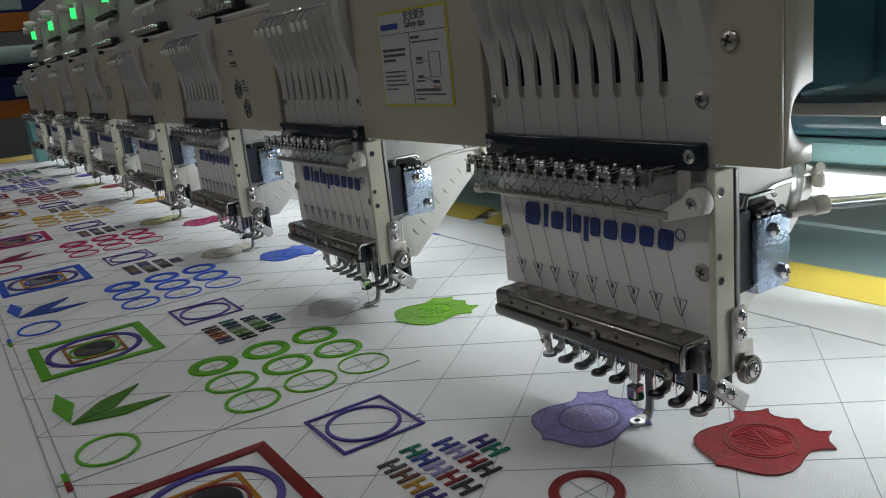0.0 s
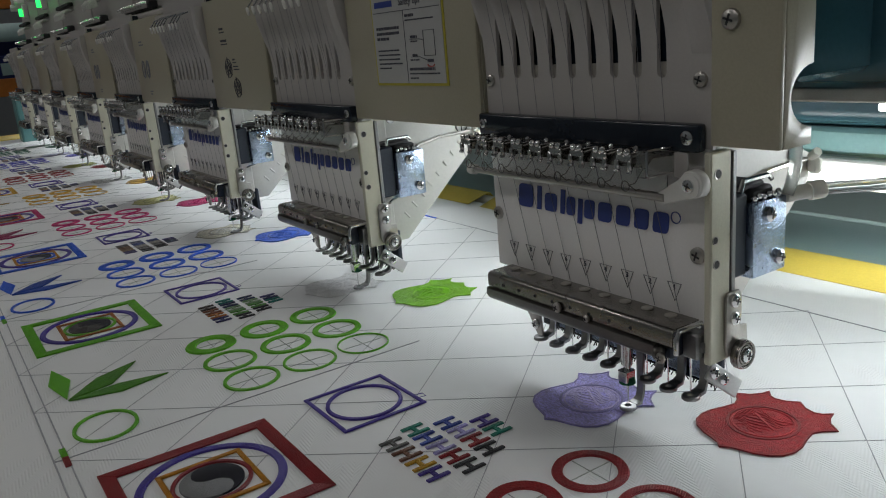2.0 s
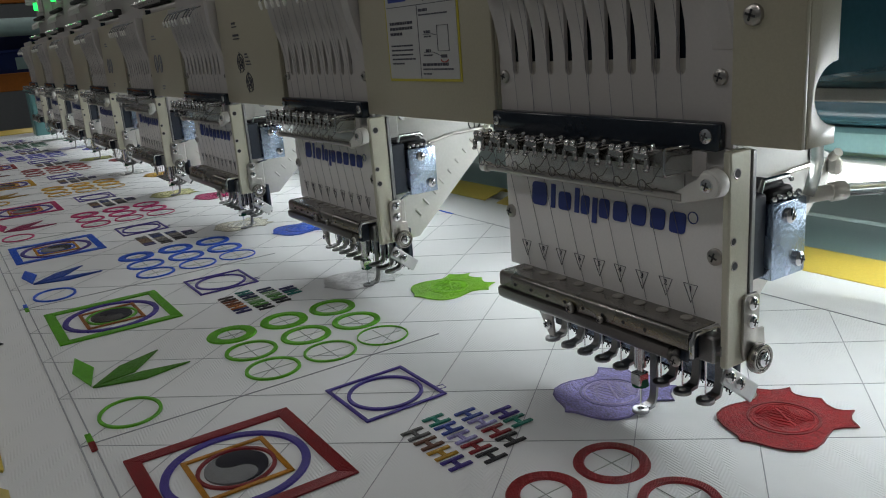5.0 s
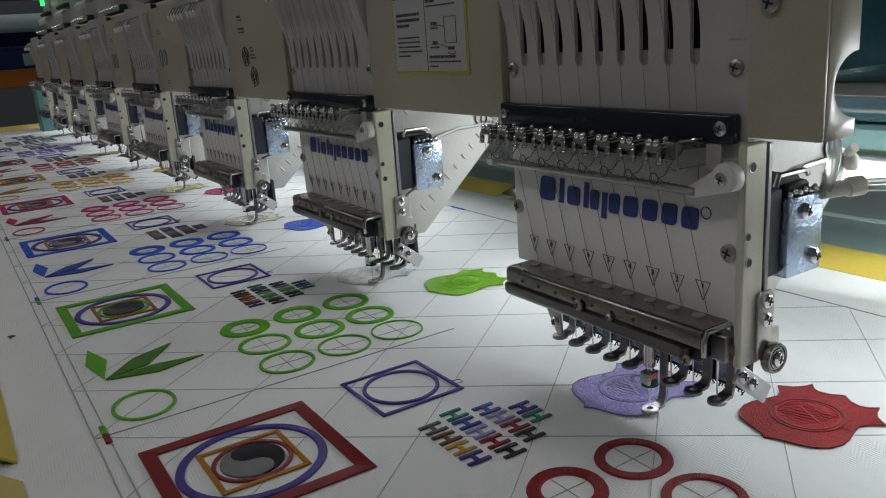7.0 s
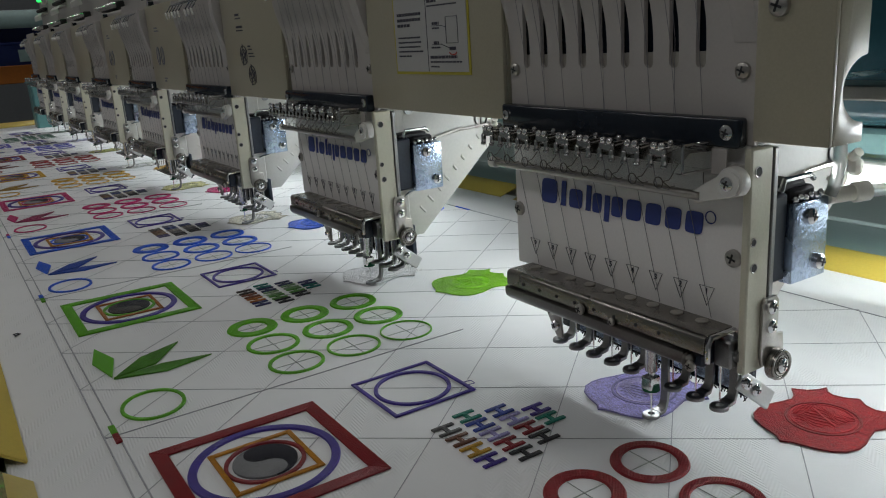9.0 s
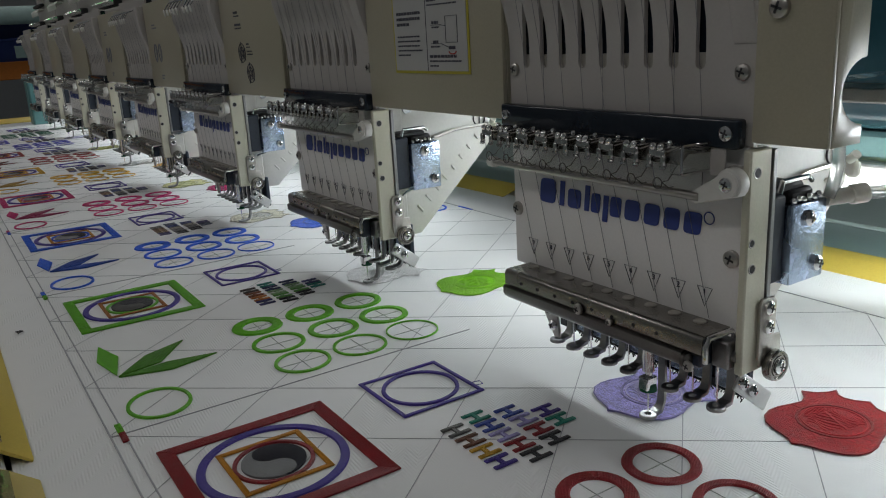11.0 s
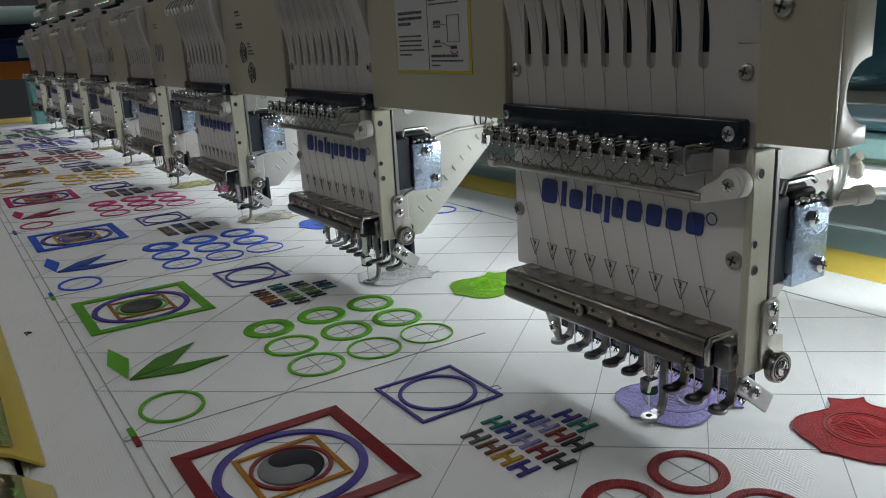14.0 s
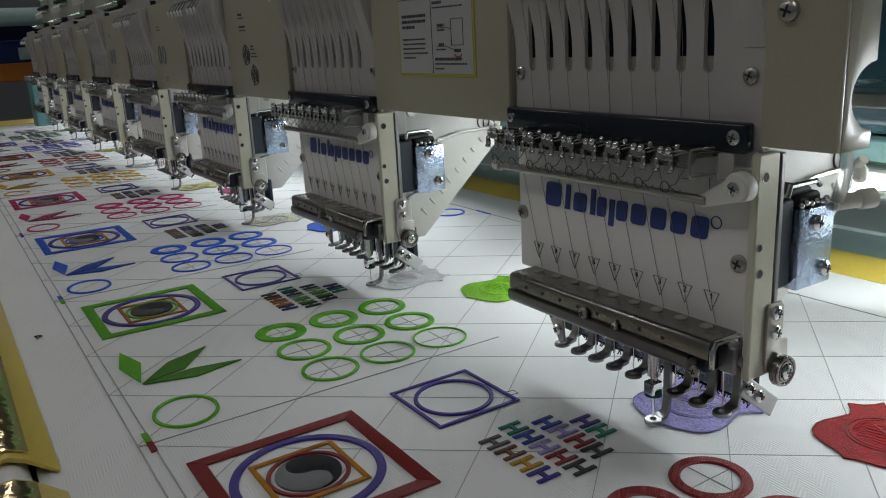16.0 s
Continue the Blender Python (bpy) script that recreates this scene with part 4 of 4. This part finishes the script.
# quilting lines: a lattice of slanting rows, two edge lines
lines, step = [], PITCH / 4
YB, YT = -0.274, 0.219
for k in range(-34, 8):
    x = k * step
    lines.append(strip([(x, YB), (x + 5 * step, YT)], 0.0005, 0.0001, 0.0003))
    lines.append(strip([(x + 5 * step, YB), (x, YT)], 0.0005, 0.0001, 0.0003))
for k in range(-9, 2):
    lines.append(strip([(-0.245 + 0.33 * k + 0.33, YB), (-0.247 + 0.33 * k + 0.33, -0.02)], 0.0008, 0.0001, 0.00055))
lines += [strip([(CLOTH_X0 + 0.05, YB), (0.6, YB)], 0.0010, 0.0001, 0.0006), strip([(CLOTH_X0 + 0.05, -0.2665), (0.6, -0.2665)], 0.0009, 0.0001, 0.0006), strip([(CLOTH_X0 + 0.05, YT - 0.003), (0.6, YT - 0.003)], 0.0009, 0.0001, 0.0006)]
part("quilting_thread", lines, QUILT, cloth, "thin grey quilting lines", 0)["kind"] = "stuff"

BADGE = {0: (0.44, 0.014, 0.022), 1: (0.24, 0.60, 0.008)}
MAIN = [(0.29, 0.008, 0.014), (0.13, 0.50, 0.010), (0.010, 0.12, 0.80), (0.60, 0.010, 0.16), (0.75, 0.42, 0.02), (0.33, 0.02, 0.02), (0.10, 0.10, 0.55), (0.04, 0.16, 0.10), (0.35, 0.30, 0.10)]
SECOND = [(0.45, 0.40, 0.92), (0.86, 0.86, 0.86), (0.82, 0.76, 0.62), (0.72, 0.70, 0.30), (0.75, 0.75, 0.72), (0.40, 0.42, 0.10), (0.5, 0.5, 0.7), (0.25, 0.35, 0.28), (0.6, 0.6, 0.5)]
VIOLET, ORANGE, INK, ASH = (0.055, 0.025, 0.32), (0.62, 0.26, 0.010), (0.018, 0.017, 0.030), (0.22, 0.22, 0.23)
HCOL = {"teal": (0.005, 0.24, 0.17), "blue": (0.03, 0.07, 0.40), "purple": (0.06, 0.03, 0.30), "lilac": (0.42, 0.38, 0.74), "red": (0.30, 0.012, 0.02), "black": (0.02, 0.02, 0.025), "grey": (0.11, 0.11, 0.11), "brown": (0.16, 0.06, 0.03), "gold": (0.60, 0.34, 0.02)}
_mats = {}


def stitched(colour, along, grain=0.04):
    key = (colour, along, grain)
    if key not in _mats:
        _mats[key] = thread_mat("thread_%d" % len(_mats), colour, along, grain=grain)
    return _mats[key]


def square(x0, x1, y0, y1, w):
    """Mitred square border as two bar pairs: those along x and those along y."""
    def quad(pts):
        return prism(pts, "xy", 0.0002, 0.0014, 0.0004)
    ax = [quad([(x0, y1), (x1, y1), (x1 - w, y1 - w), (x0 + w, y1 - w)]), quad([(x0, y0), (x1, y0), (x1 - w, y0 + w), (x0 + w, y0 + w)])]
    ay = [quad([(x0, y0), (x0 + w, y0 + w), (x0 + w, y1 - w), (x0, y1)]), quad([(x1, y0), (x1 - w, y0 + w), (x1 - w, y1 - w), (x1, y1)])]
    return ax, ay


def hoop(cx, cy, r, w, seg=40, squash=1.0):
    return strip([(cx + r * math.cos(a), cy + r * squash * math.sin(a)) for a in np.linspace(0, 2 * math.pi, seg, endpoint=False)], w, 0.0002, 0.0014, True)


def disc(cx, cy, r, z1=0.0014):
    return prism([(cx + r * math.cos(a), cy + r * math.sin(a)) for a in np.linspace(0, 2 * math.pi, 36, endpoint=False)], "xy", 0.0002, z1, 0.0004)


def letter_h(x, y):
    """An H of two bars and a short cross bar."""
    return [prism([(x - 0.0053, y - 0.0070), (x - 0.0027, y - 0.0070), (x - 0.0027, y + 0.0070), (x - 0.0053, y + 0.0070)], "xy", 0.0002, 0.0015, 0.0004),
            prism([(x + 0.0027, y - 0.0070), (x + 0.0053, y - 0.0070), (x + 0.0053, y + 0.0070), (x + 0.0027, y + 0.0070)], "xy", 0.0002, 0.0015, 0.0004),
            prism([(x - 0.0029, y - 0.0012), (x + 0.0029, y - 0.0012), (x + 0.0029, y + 0.0012), (x - 0.0029, y + 0.0012)], "xy", 0.0002, 0.0012)]


def smooth_outline(corners, arcs):
    """An outline through corners, each side bulged by its arc (metres, inwards positive)."""
    out = []
    n = len(corners)
    for i in range(n):
        a, b = Vector(corners[i]), Vector(corners[(i + 1) % n])
        d = b - a
        nrm = Vector((d.y, -d.x)).normalized()
        for s in np.linspace(0, 1, 7)[:-1]:
            out.append(tuple(a + d * s + nrm * arcs[i] * 4 * s * (1 - s)))
    return out


def badge_meshes():
    """A pointed shield badge with its rim, round centre and loose relief of stitches; centred on the badge."""
    half = [(0.0, 36.0), (6.0, 31.5), (12.0, 30.0), (16.0, 31.5), (19.5, 35.5), (21.0, 30.5), (24.5, 25.0), (31.0, 20.5), (26.0, 15.0), (23.5, 9.0), (25.5, 1.0), (28.0, -7.0), (28.5, -14.0), (26.5, -21.0),
            (22.0, -26.0), (15.0, -29.5), (8.0, -31.5), (3.5, -33.0)]
    pts = [(x / 1000, y / 1000) for x, y in half + [(0.0, -36.0)] + [(-x, y) for x, y in half[:0:-1]]]
    body = prism(pts, "xy", 0.0002, 0.0020, 0.0008)
    rim = strip(pts, 0.0011, 0.0010, 0.0024, True)
    cx, cy = 0.000, 0.001
    centre = [hoop(cx, cy, 0.0185, 0.0016, 40), hoop(cx, cy, 0.0162, 0.0010, 40)]
    for b in centre:
        bmesh.ops.translate(b, vec=(0, 0, 0.0014), verts=b.verts)
    rnd = random.Random(11)
    for i in range(26):
        a = -0.8 + 3.0 * i / 25 + 1.3
        r0, r1 = 0.0105 + rnd.uniform(-.001, .001), 0.0150
        b = strip([(cx + r0 * math.cos(a), cy + r0 * math.sin(a)), (cx + r1 * math.cos(a + 0.15), cy + r1 * math.sin(a + 0.15))], 0.0009, 0.0018, 0.0028)
        centre.append(b)
    for i in range(9):
        y = -0.011 + i * 0.0024
        s = (1 - (y / 0.0145) ** 2) ** 0.5 * 0.010
        pl = [(cx - s + 2 * s * u + 0.003 * y / 0.012, cy + y + 0.0016 * math.sin(5 * u + i)) for u in np.linspace(0, 1, 9)]
        centre.append(strip(pl, 0.0008, 0.0018, 0.0027 + rnd.uniform(0, .0004)))
    centre.append(strip([(cx - 0.009, cy + 0.006), (cx, cy + 0.001), (cx + 0.010, cy - 0.004)], 0.0015, 0.0018, 0.0032))
    cross = [strip([(-0.026, 0.001), (-0.0185, 0.001)], 0.0006, 0.0018, 0.0024), strip([(0.0185, 0.001), (0.024, 0.001)], 0.0006, 0.0018, 0.0024)]
    meshes = [mesh_of("badge", body, CLOTH), mesh_of("rim", [rim] + cross + centre[:1], CLOTH), mesh_of("relief", centre[1:], CLOTH)]
    for me in meshes:
        me.transform(Matrix.Diagonal((1, 1, 0.55, 1)))
    return meshes


def use(ob, material):
    ob.material_slots[0].link = "OBJECT"
    ob.material_slots[0].material = material
    return ob


def motif_set():
    """All motifs of one head: name, mesh, colour key, stitch direction, label."""
    out = []

    def put(name, bms, key, along, label):
        out.append((name, mesh_of(name, bms, CLOTH), key, along, label))
    ax, ay = square(-0.2085, -0.1100, -0.2575, -0.1590, 0.0084)
    for side in ax:
        put("square_border", [side], "main", "Y", "wide stitched side of a square border")
    for side in ay:
        put("square_border", [side], "main", "X", "wide stitched side of a square border")
    put("hoop", [hoop(-0.1592, -0.2085, 0.0376, 0.0050, 56)], "violet", "D", "violet stitched ring")
    ax, ay = square(-0.1835, -0.1350, -0.2325, -0.1845, 0.0030)
    for side in ax:
        put("square_border", [side], "orange", "Y", "thin orange stitched side")
    for side in ay:
        put("square_border", [side], "orange", "X", "thin orange stitched side")
    put("hoop", [hoop(-0.1592, -0.2085, 0.0205, 0.0024, 44)], "main", "D", "thin stitched ring")
    cx, cy, r = -0.1592, -0.2085, 0.0172
    a1 = np.linspace(math.pi * 0.5, math.pi * 1.5, 20)
    one = [(cx + r * math.cos(a), cy + r * math.sin(a)) for a in a1] + [(cx + r / 2 * math.cos(a), cy - r / 2 + r / 2 * math.sin(a)) for a in np.linspace(-math.pi / 2, math.pi / 2, 12)[1:-1]] + [(cx - r / 2 * math.cos(a), cy + r / 2 - r / 2 * math.sin(a)) for a in np.linspace(math.pi / 2, -math.pi / 2, 12)[0:0]] \
        + [(cx + r / 2 * math.cos(a), cy + r / 2 + r / 2 * math.sin(a)) for a in np.linspace(math.pi * 1.5, math.pi * 0.5, 12)[:-1]]
    one = [(cx + (y - cy), cy - (x - cx)) for x, y in one]
    rot_ = [(2 * cx - x, 2 * cy - y) for x, y in one]
    put("swirl", [prism(one, "xy", 0.0002, 0.0015, 0.0002)], "ink", "Y", "dark half of a stitched swirl disc")
    put("swirl", [prism(rot_, "xy", 0.0002, 0.0015, 0.0002)], "ash", "D", "grey half of a stitched swirl disc")
    put("leaf", [prism([(-0.0713, -0.2526), (-0.0403, -0.2443), (-0.0046, -0.2523), (-0.0401, -0.2592)], "xy", 0.0002, 0.0016, 0.0004)], "main", "D", "stitched diamond")
    put("leaf", [prism([(-0.0025, -0.2518), (-0.0290, -0.2285), (-0.0420, -0.1975), (-0.0100, -0.2215)], "xy", 0.0002, 0.0015, 0.0004)], "leaf", "X", "stitched pointed leaf")
    put("leaf", [prism([(-0.0012, -0.2520), (-0.0065, -0.2180), (0.0005, -0.1845), (0.0090, -0.2185)], "xy", 0.0002, 0.0015, 0.0004)], "leaf", "X", "stitched pointed leaf")
    put("hoop", [hoop(0.0570, -0.2395, 0.0215, 0.0024, 40, 0.86)], "main", "D", "thin stitched ring")
    thick = [[0.0085, 0.0072, 0.0058], [0.0032, 0.0048, 0.0050], [0.0026, 0.0020, 0.0010]]
    for i, x in enumerate((-0.0325, 0.0120, 0.0560)):
        for j, y in enumerate((-0.1420, -0.0975, -0.0535)):
            w = thick[i][j]
            put("stitched_ring", [hoop(x, y, 0.0197 - w / 2, w, 48)], "main", "D", "stitched ring")
            put("cross_line", [strip([(x - 0.016, y), (x + 0.016, y)], 0.0005, 0.0001, 0.0004), strip([(x, y - 0.016), (x, y + 0.016)], 0.0005, 0.0001, 0.0004)], "line", "X", "thin cross line")
    ax, ay = square(-0.2140, -0.1562, -0.1300, -0.0725, 0.0026)
    for side in ax + ay:
        put("square_border", [side], "violet", "D", "thin violet stitched side")
    put("hoop", [hoop(-0.1851, -0.1012, 0.0232, 0.0026, 44)], "violet", "D", "thin violet stitched ring")
    for x, y, key in ((-.131, -.097, "teal"), (-.118, -.097, "blue"), (-.1045, -.097, "lilac"), (-.0912, -.097, "red"), (-.078, -.0965, "black"),
                      (-.1245, -.0785, "blue"), (-.1115, -.078, "lilac"), (-.098, -.078, "red"), (-.085, -.078, "black"), (-.1122, -.061, "purple"), (-.099, -.0615, "teal"),
                      (-.125, -.115, "grey"), (-.111, -.115, "brown"), (-.0972, -.115, "gold"), (-.084, -.115, "purple")):
        put("stitched_letter", letter_h(x, y), key, "X", "stitched letter H")
    put("corner_mark", [box(-0.2462, -0.2335, -0.2695, -0.2660, 0.0002, 0.0012)], "main", "X", "short stitched bar")
    put("corner_mark", [box(0.0712, 0.0835, -0.2695, -0.2660, 0.0002, 0.0012)], "main", "X", "short stitched bar")
    put("thread_end", [tube([(-0.170, -0.0735, 0.0010), (-0.1665, -0.0690, 0.0022), (-0.1625, -0.0690, 0.0018), (-0.1645, -0.0735, 0.0012), (-0.169, -0.0750, 0.0008)], 0.00025, 4)], "violet", "X", "loose violet thread end")
    return out


motifs, badge = motif_set(), badge_meshes()
for n in range(HEADS):
    ox = -PITCH * n
    keyed = dict(main=MAIN[n], violet=VIOLET, orange=ORANGE if n != 1 else (0.45, 0.16, 0.03), ink=INK, ash=ASH if n != 1 else (0.03, 0.02, 0.02), line=(0.42, 0.46, 0.42), **HCOL)
    if n == 1:
        keyed.update(teal=(0.01, 0.20, 0.17), blue=(0.02, 0.03, 0.11), lilac=(0.30, 0.46, 0.26), red=(0.12, 0.34, 0.07), gold=(0.50, 0.17, 0.03), brown=(0.24, 0.08, 0.04), purple=(0.04, 0.04, 0.16), grey=(0.05, 0.035, 0.03))
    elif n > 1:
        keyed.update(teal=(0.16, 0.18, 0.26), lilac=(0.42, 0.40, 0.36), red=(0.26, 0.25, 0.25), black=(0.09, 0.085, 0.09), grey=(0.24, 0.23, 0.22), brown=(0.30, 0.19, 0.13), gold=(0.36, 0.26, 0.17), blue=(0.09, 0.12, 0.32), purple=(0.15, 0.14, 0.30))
    # leaves: main thread darkened, their weaker satin sheen is put into the colour
    keyed["leaf"] = tuple(c * 0.55 for c in MAIN[n])
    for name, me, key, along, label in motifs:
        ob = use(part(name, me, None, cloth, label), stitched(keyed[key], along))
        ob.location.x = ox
    for (bx, by), colour, lab in (((-0.0040, 0.0480), BADGE.get(n, MAIN[n]), "finished embroidered shield badge"), ((-0.0890, 0.0020), SECOND[n], "shield badge still being stitched")):
        b = use(part("badge", badge[0], None, cloth, lab), stitched(colour, "X", 0.32 if n != 1 else 0.06))
        b.location = (ox + bx, by, 0)
        # badge thread recoloured: shade painted into the rim, sheen into the relief
        use(part("rim", badge[1], None, b), stitched(tuple(c * 0.62 for c in colour) if n != 1 else colour, "D"))
        use(part("relief", badge[2], None, b), stitched(tuple(min(0.88, c * 1.25) for c in colour), "D", 0.12 if n != 1 else 0.06))

use(part("stitched_ring", mesh_of("stitched_ring", hoop(-0.6205, 0.184, 0.0190, 0.0020, 40), CLOTH), None, cloth, "thin blue stitched ring"), stitched(MAIN[2], "D"))
use(part("stitched_bar", mesh_of("stitched_bar", strip([(-0.605, 0.2155), (-0.575, 0.2155)], 0.0022, 0.0002, 0.0012), CLOTH), None, cloth, "short blue stitched bar"), stitched(MAIN[2], "X"))

knot = [(-0.4850, -0.2960, 0.0006), (-0.4815, -0.2950, 0.0012), (-0.4800, -0.2985, 0.0010), (-0.4835, -0.3000, 0.0012), (-0.4825, -0.2965, 0.0016), (-0.4780, -0.2990, 0.0008)]
use(part("thread_end", mesh_of("thread_end", tube(knot, 0.0005, 5), CLOTH), None, cloth, "loose dark thread knot"), stitched(INK, "X"))

# stretching frame: white tube with yellow clips along it, moves with the cloth
hoop_frame = thing("stretching_frame", "white tube frame with yellow clips that hold the cloth", "frame")
FX0, FX1, FY0, FY1 = CLOTH_X0 + 0.02, CLOTH_X1 - 0.02, -0.340, 0.322
part("tube", rod((FX0, FY0, 0.000), (FX1, FY0, 0.000), 0.0122, 20), WHITE, hoop_frame)
part("tube", rod((FX0, FY1, -0.001), (FX1, FY1, -0.001), 0.0070, 16), WHITE, hoop_frame)
part("tube", rod((FX0, FY0, 0.000), (FX0, FY1, 0.000), 0.0105, 16), WHITE, hoop_frame)
part("tube", rod((FX1, FY0, 0.000), (FX1, FY1, 0.000), 0.0105, 16), WHITE, hoop_frame)


def clip_profile(s, lip):
    """Cross section of a clip over the tube; s = 1 opens away from +y."""
    return [(s * lip, 0.0012), (s * 0.012, 0.0125), (s * 0.004, 0.0165), (-s * 0.008, 0.0160), (-s * 0.0150, 0.0075), (-s * 0.0165, -0.0080), (-s * 0.0135, -0.0080),
            (-s * 0.0125, 0.0060), (-s * 0.007, 0.0135), (s * 0.003, 0.0140), (s * 0.0105, 0.0105), (s * (lip - 0.001), -0.0002)]


front_clip = mesh_of("clip", prism([(FY0 + a, b) for a, b in clip_profile(1, 0.026)], "yz", -0.195, 0.195, 0.0006), YELLOW)
film_strip = mesh_of("film", prism([(FY0 + 0.0128, 0.0132), (FY0 + 0.0042, 0.0173), (FY0 - 0.0085, 0.0168), (FY0 - 0.0165, 0.0080), (FY0 - 0.0170, 0.0076), (FY0 - 0.0088, 0.0174), (FY0 + 0.0042, 0.0180), (FY0 + 0.0132, 0.0138)], "yz", -0.190, 0.188), GOLD)
back_clip = mesh_of("clip", prism([(FY1 + (a if a < 0 else a * 0.6), b * 0.6) for a, b in clip_profile(-1, 0.034)], "yz", -0.175, 0.175, 0.0006), YELLOW)
for i in range(8):
    c = part("clip", front_clip, None, hoop_frame, "long yellow plastic clip")
    c.location.x = -0.439 - 0.415 * (i - 1)
    part("film", film_strip, None, c, "shiny gold film")
for i in range(9):
    c = part("clip", back_clip, None, hoop_frame, "long yellow plastic clip")
    c.location.x = 0.345 - 0.376 * i
side_clip = mesh_of("clip", prism([(FX0 + 0.030, 0.0015), (FX0 + 0.008, 0.0150), (FX0 - 0.010, 0.0150), (FX0 - 0.016, -0.006), (FX0 - 0.013, -0.006), (FX0 - 0.008, 0.0120), (FX0 + 0.006, 0.0120), (FX0 + 0.029, 0.0002)], "xz", -0.29, 0.26, 0.0006), YELLOW)
part("clip", side_clip, None, hoop_frame, "long yellow plastic clip")

# ---- storage rack beyond the end of the machine ----
RACK_BLUE = mat("blue_bin_plastic", (0.012, 0.030, 0.16), 0.4, 0, 90, 0.15)
RACK_ORANGE = mat("orange_beam_paint", (0.62, 0.20, 0.03), 0.45, 0, 90, 0.12)
RACK_PALE = mat("pale_board", (0.50, 0.68, 0.66), 0.6, 0, 60, 0.1)
rack = thing("storage_rack", "orange and blue steel storage rack", "rack")
RX = -4.45
for y in (-1.3, 0.95):
    for x in (RX, RX - 0.6):
        part("upright", box(x - 0.03, x + 0.03, y - 0.03, y + 0.03, -0.80, 1.5, 0.004), RACK_BLUE, rack)
for z in (-0.42, 0.145, 0.575, 1.1):
    part("beam", box(RX - 0.02, RX + 0.02, -1.27, 0.92, z - 0.045, z + 0.045, 0.004), RACK_ORANGE, rack)
    part("shelf_board", box(RX - 0.6, RX - 0.02, -1.27, 0.92, z - 0.01, z + 0.012), RACK_PALE, rack)


def bin_box(x, y, z, w, d, h):
    b = thing("storage_bin", "dark blue open plastic bin on a rack shelf", "bin", "bins on the rack", at=(x, y, z))
    part("tray", [box(-d, 0, -w / 2, w / 2, 0, 0.006), box(-d, -d + 0.006, -w / 2, w / 2, 0.006, h), box(-0.006, 0, -w / 2, w / 2, 0.006, h * 0.55), box(-d + 0.006, -0.006, -w / 2, -w / 2 + 0.006, 0.006, h), box(-d + 0.006, -0.006, w / 2 - 0.006, w / 2, 0.006, h)], RACK_BLUE, b)
    part("rim", box(-0.012, 0.006, -w / 2, w / 2, h * 0.55, h * 0.55 + 0.014, 0.003), RACK_BLUE, b)
    part("card", box(0.0005, 0.002, -0.05, 0.05, h * 0.2, h * 0.45), RACK_PALE, b)
    return b


first = bin_box(RX + 0.01, -1.05, 0.1575, 0.34, 0.4, 0.24)
for k in range(1, 5):
    copy_thing(first, pose(RX + 0.01, -1.05 + 0.42 * k, 0.1575))
for z in (-0.4075, 0.5875):
    for k in range(5):
        copy_thing(first, pose(RX + 0.01, -1.03 + 0.42 * k, z))
pipe = thing("pipe_rail", "pale cyan pipe in front of the storage rack", "pipe")
part("pipe_body", rod((-4.2, -1.4, 0.405), (-4.2, 1.0, 0.405), 0.042, 16), RACK_PALE, pipe)
for y in (-1.35, 0.95):
    part("stand", box(-4.23, -4.17, y - 0.03, y + 0.03, -0.80, 0.38, 0.003), RACK_BLUE, pipe)

# ---- movement ----
CLOTH_ROWS = [
    (0, 0.0000, 0.0000),
    (0.5, 0.0028, 0.0018),
    (1, 0.0040, 0.0038),
    (1.5, 0.0023, 0.0059),
    (2, 0.0013, 0.0080),
    (2.5, 0.0024, 0.0105),
    (3, 0.0027, 0.0129),
    (3.5, 0.0002, 0.0141),
    (4, -0.0019, 0.0156),
    (6.5, -0.0041, 0.0262),
    (7, -0.0029, 0.0281),
    (7.5, -0.0041, 0.0304),
    (8, -0.0046, 0.0329),
    (8.5, -0.0023, 0.0343),
    (9, -0.0003, 0.0359),
    (11.5, 0.0067, 0.0426),
    (12, 0.0081, 0.0447),
    (12.5, 0.0107, 0.0442),
    (13, 0.0134, 0.0431),
    (13.5, 0.0153, 0.0442),
    (14, 0.0169, 0.0459),
    (14.5, 0.0194, 0.0456),
    (15, 0.0217, 0.0454),
    (15.5, 0.0233, 0.0470),
    (16, 0.0240, 0.0501),
]


def stroke_rows(x, y, up, down):
    """Five strokes a second: down at even tenths, up at odd ones, lifted higher towards the end."""
    return [(0.1 * i, pose(x, y, down if i % 2 == 0 else up + (0.011 if i > 104 else 0))) for i in range(161)]


def motions():
    for ob in (cloth, hoop_frame):
        walk(ob, [(t, pose(x, y, 0)) for t, x, y in CLOTH_ROWS])
    for h in all_heads:
        for ob in h.children:
            kind = ob.name.split(".")[0]
            if kind == "active_foot":
                walk(ob, stroke_rows(ob.location.x, ob.location.y, 0.0245, 0.0022))
            elif kind == "needle_bar":
                walk(ob, stroke_rows(ob.location.x, ob.location.y, 0.0245 + 0.012, 0.0))


motions()
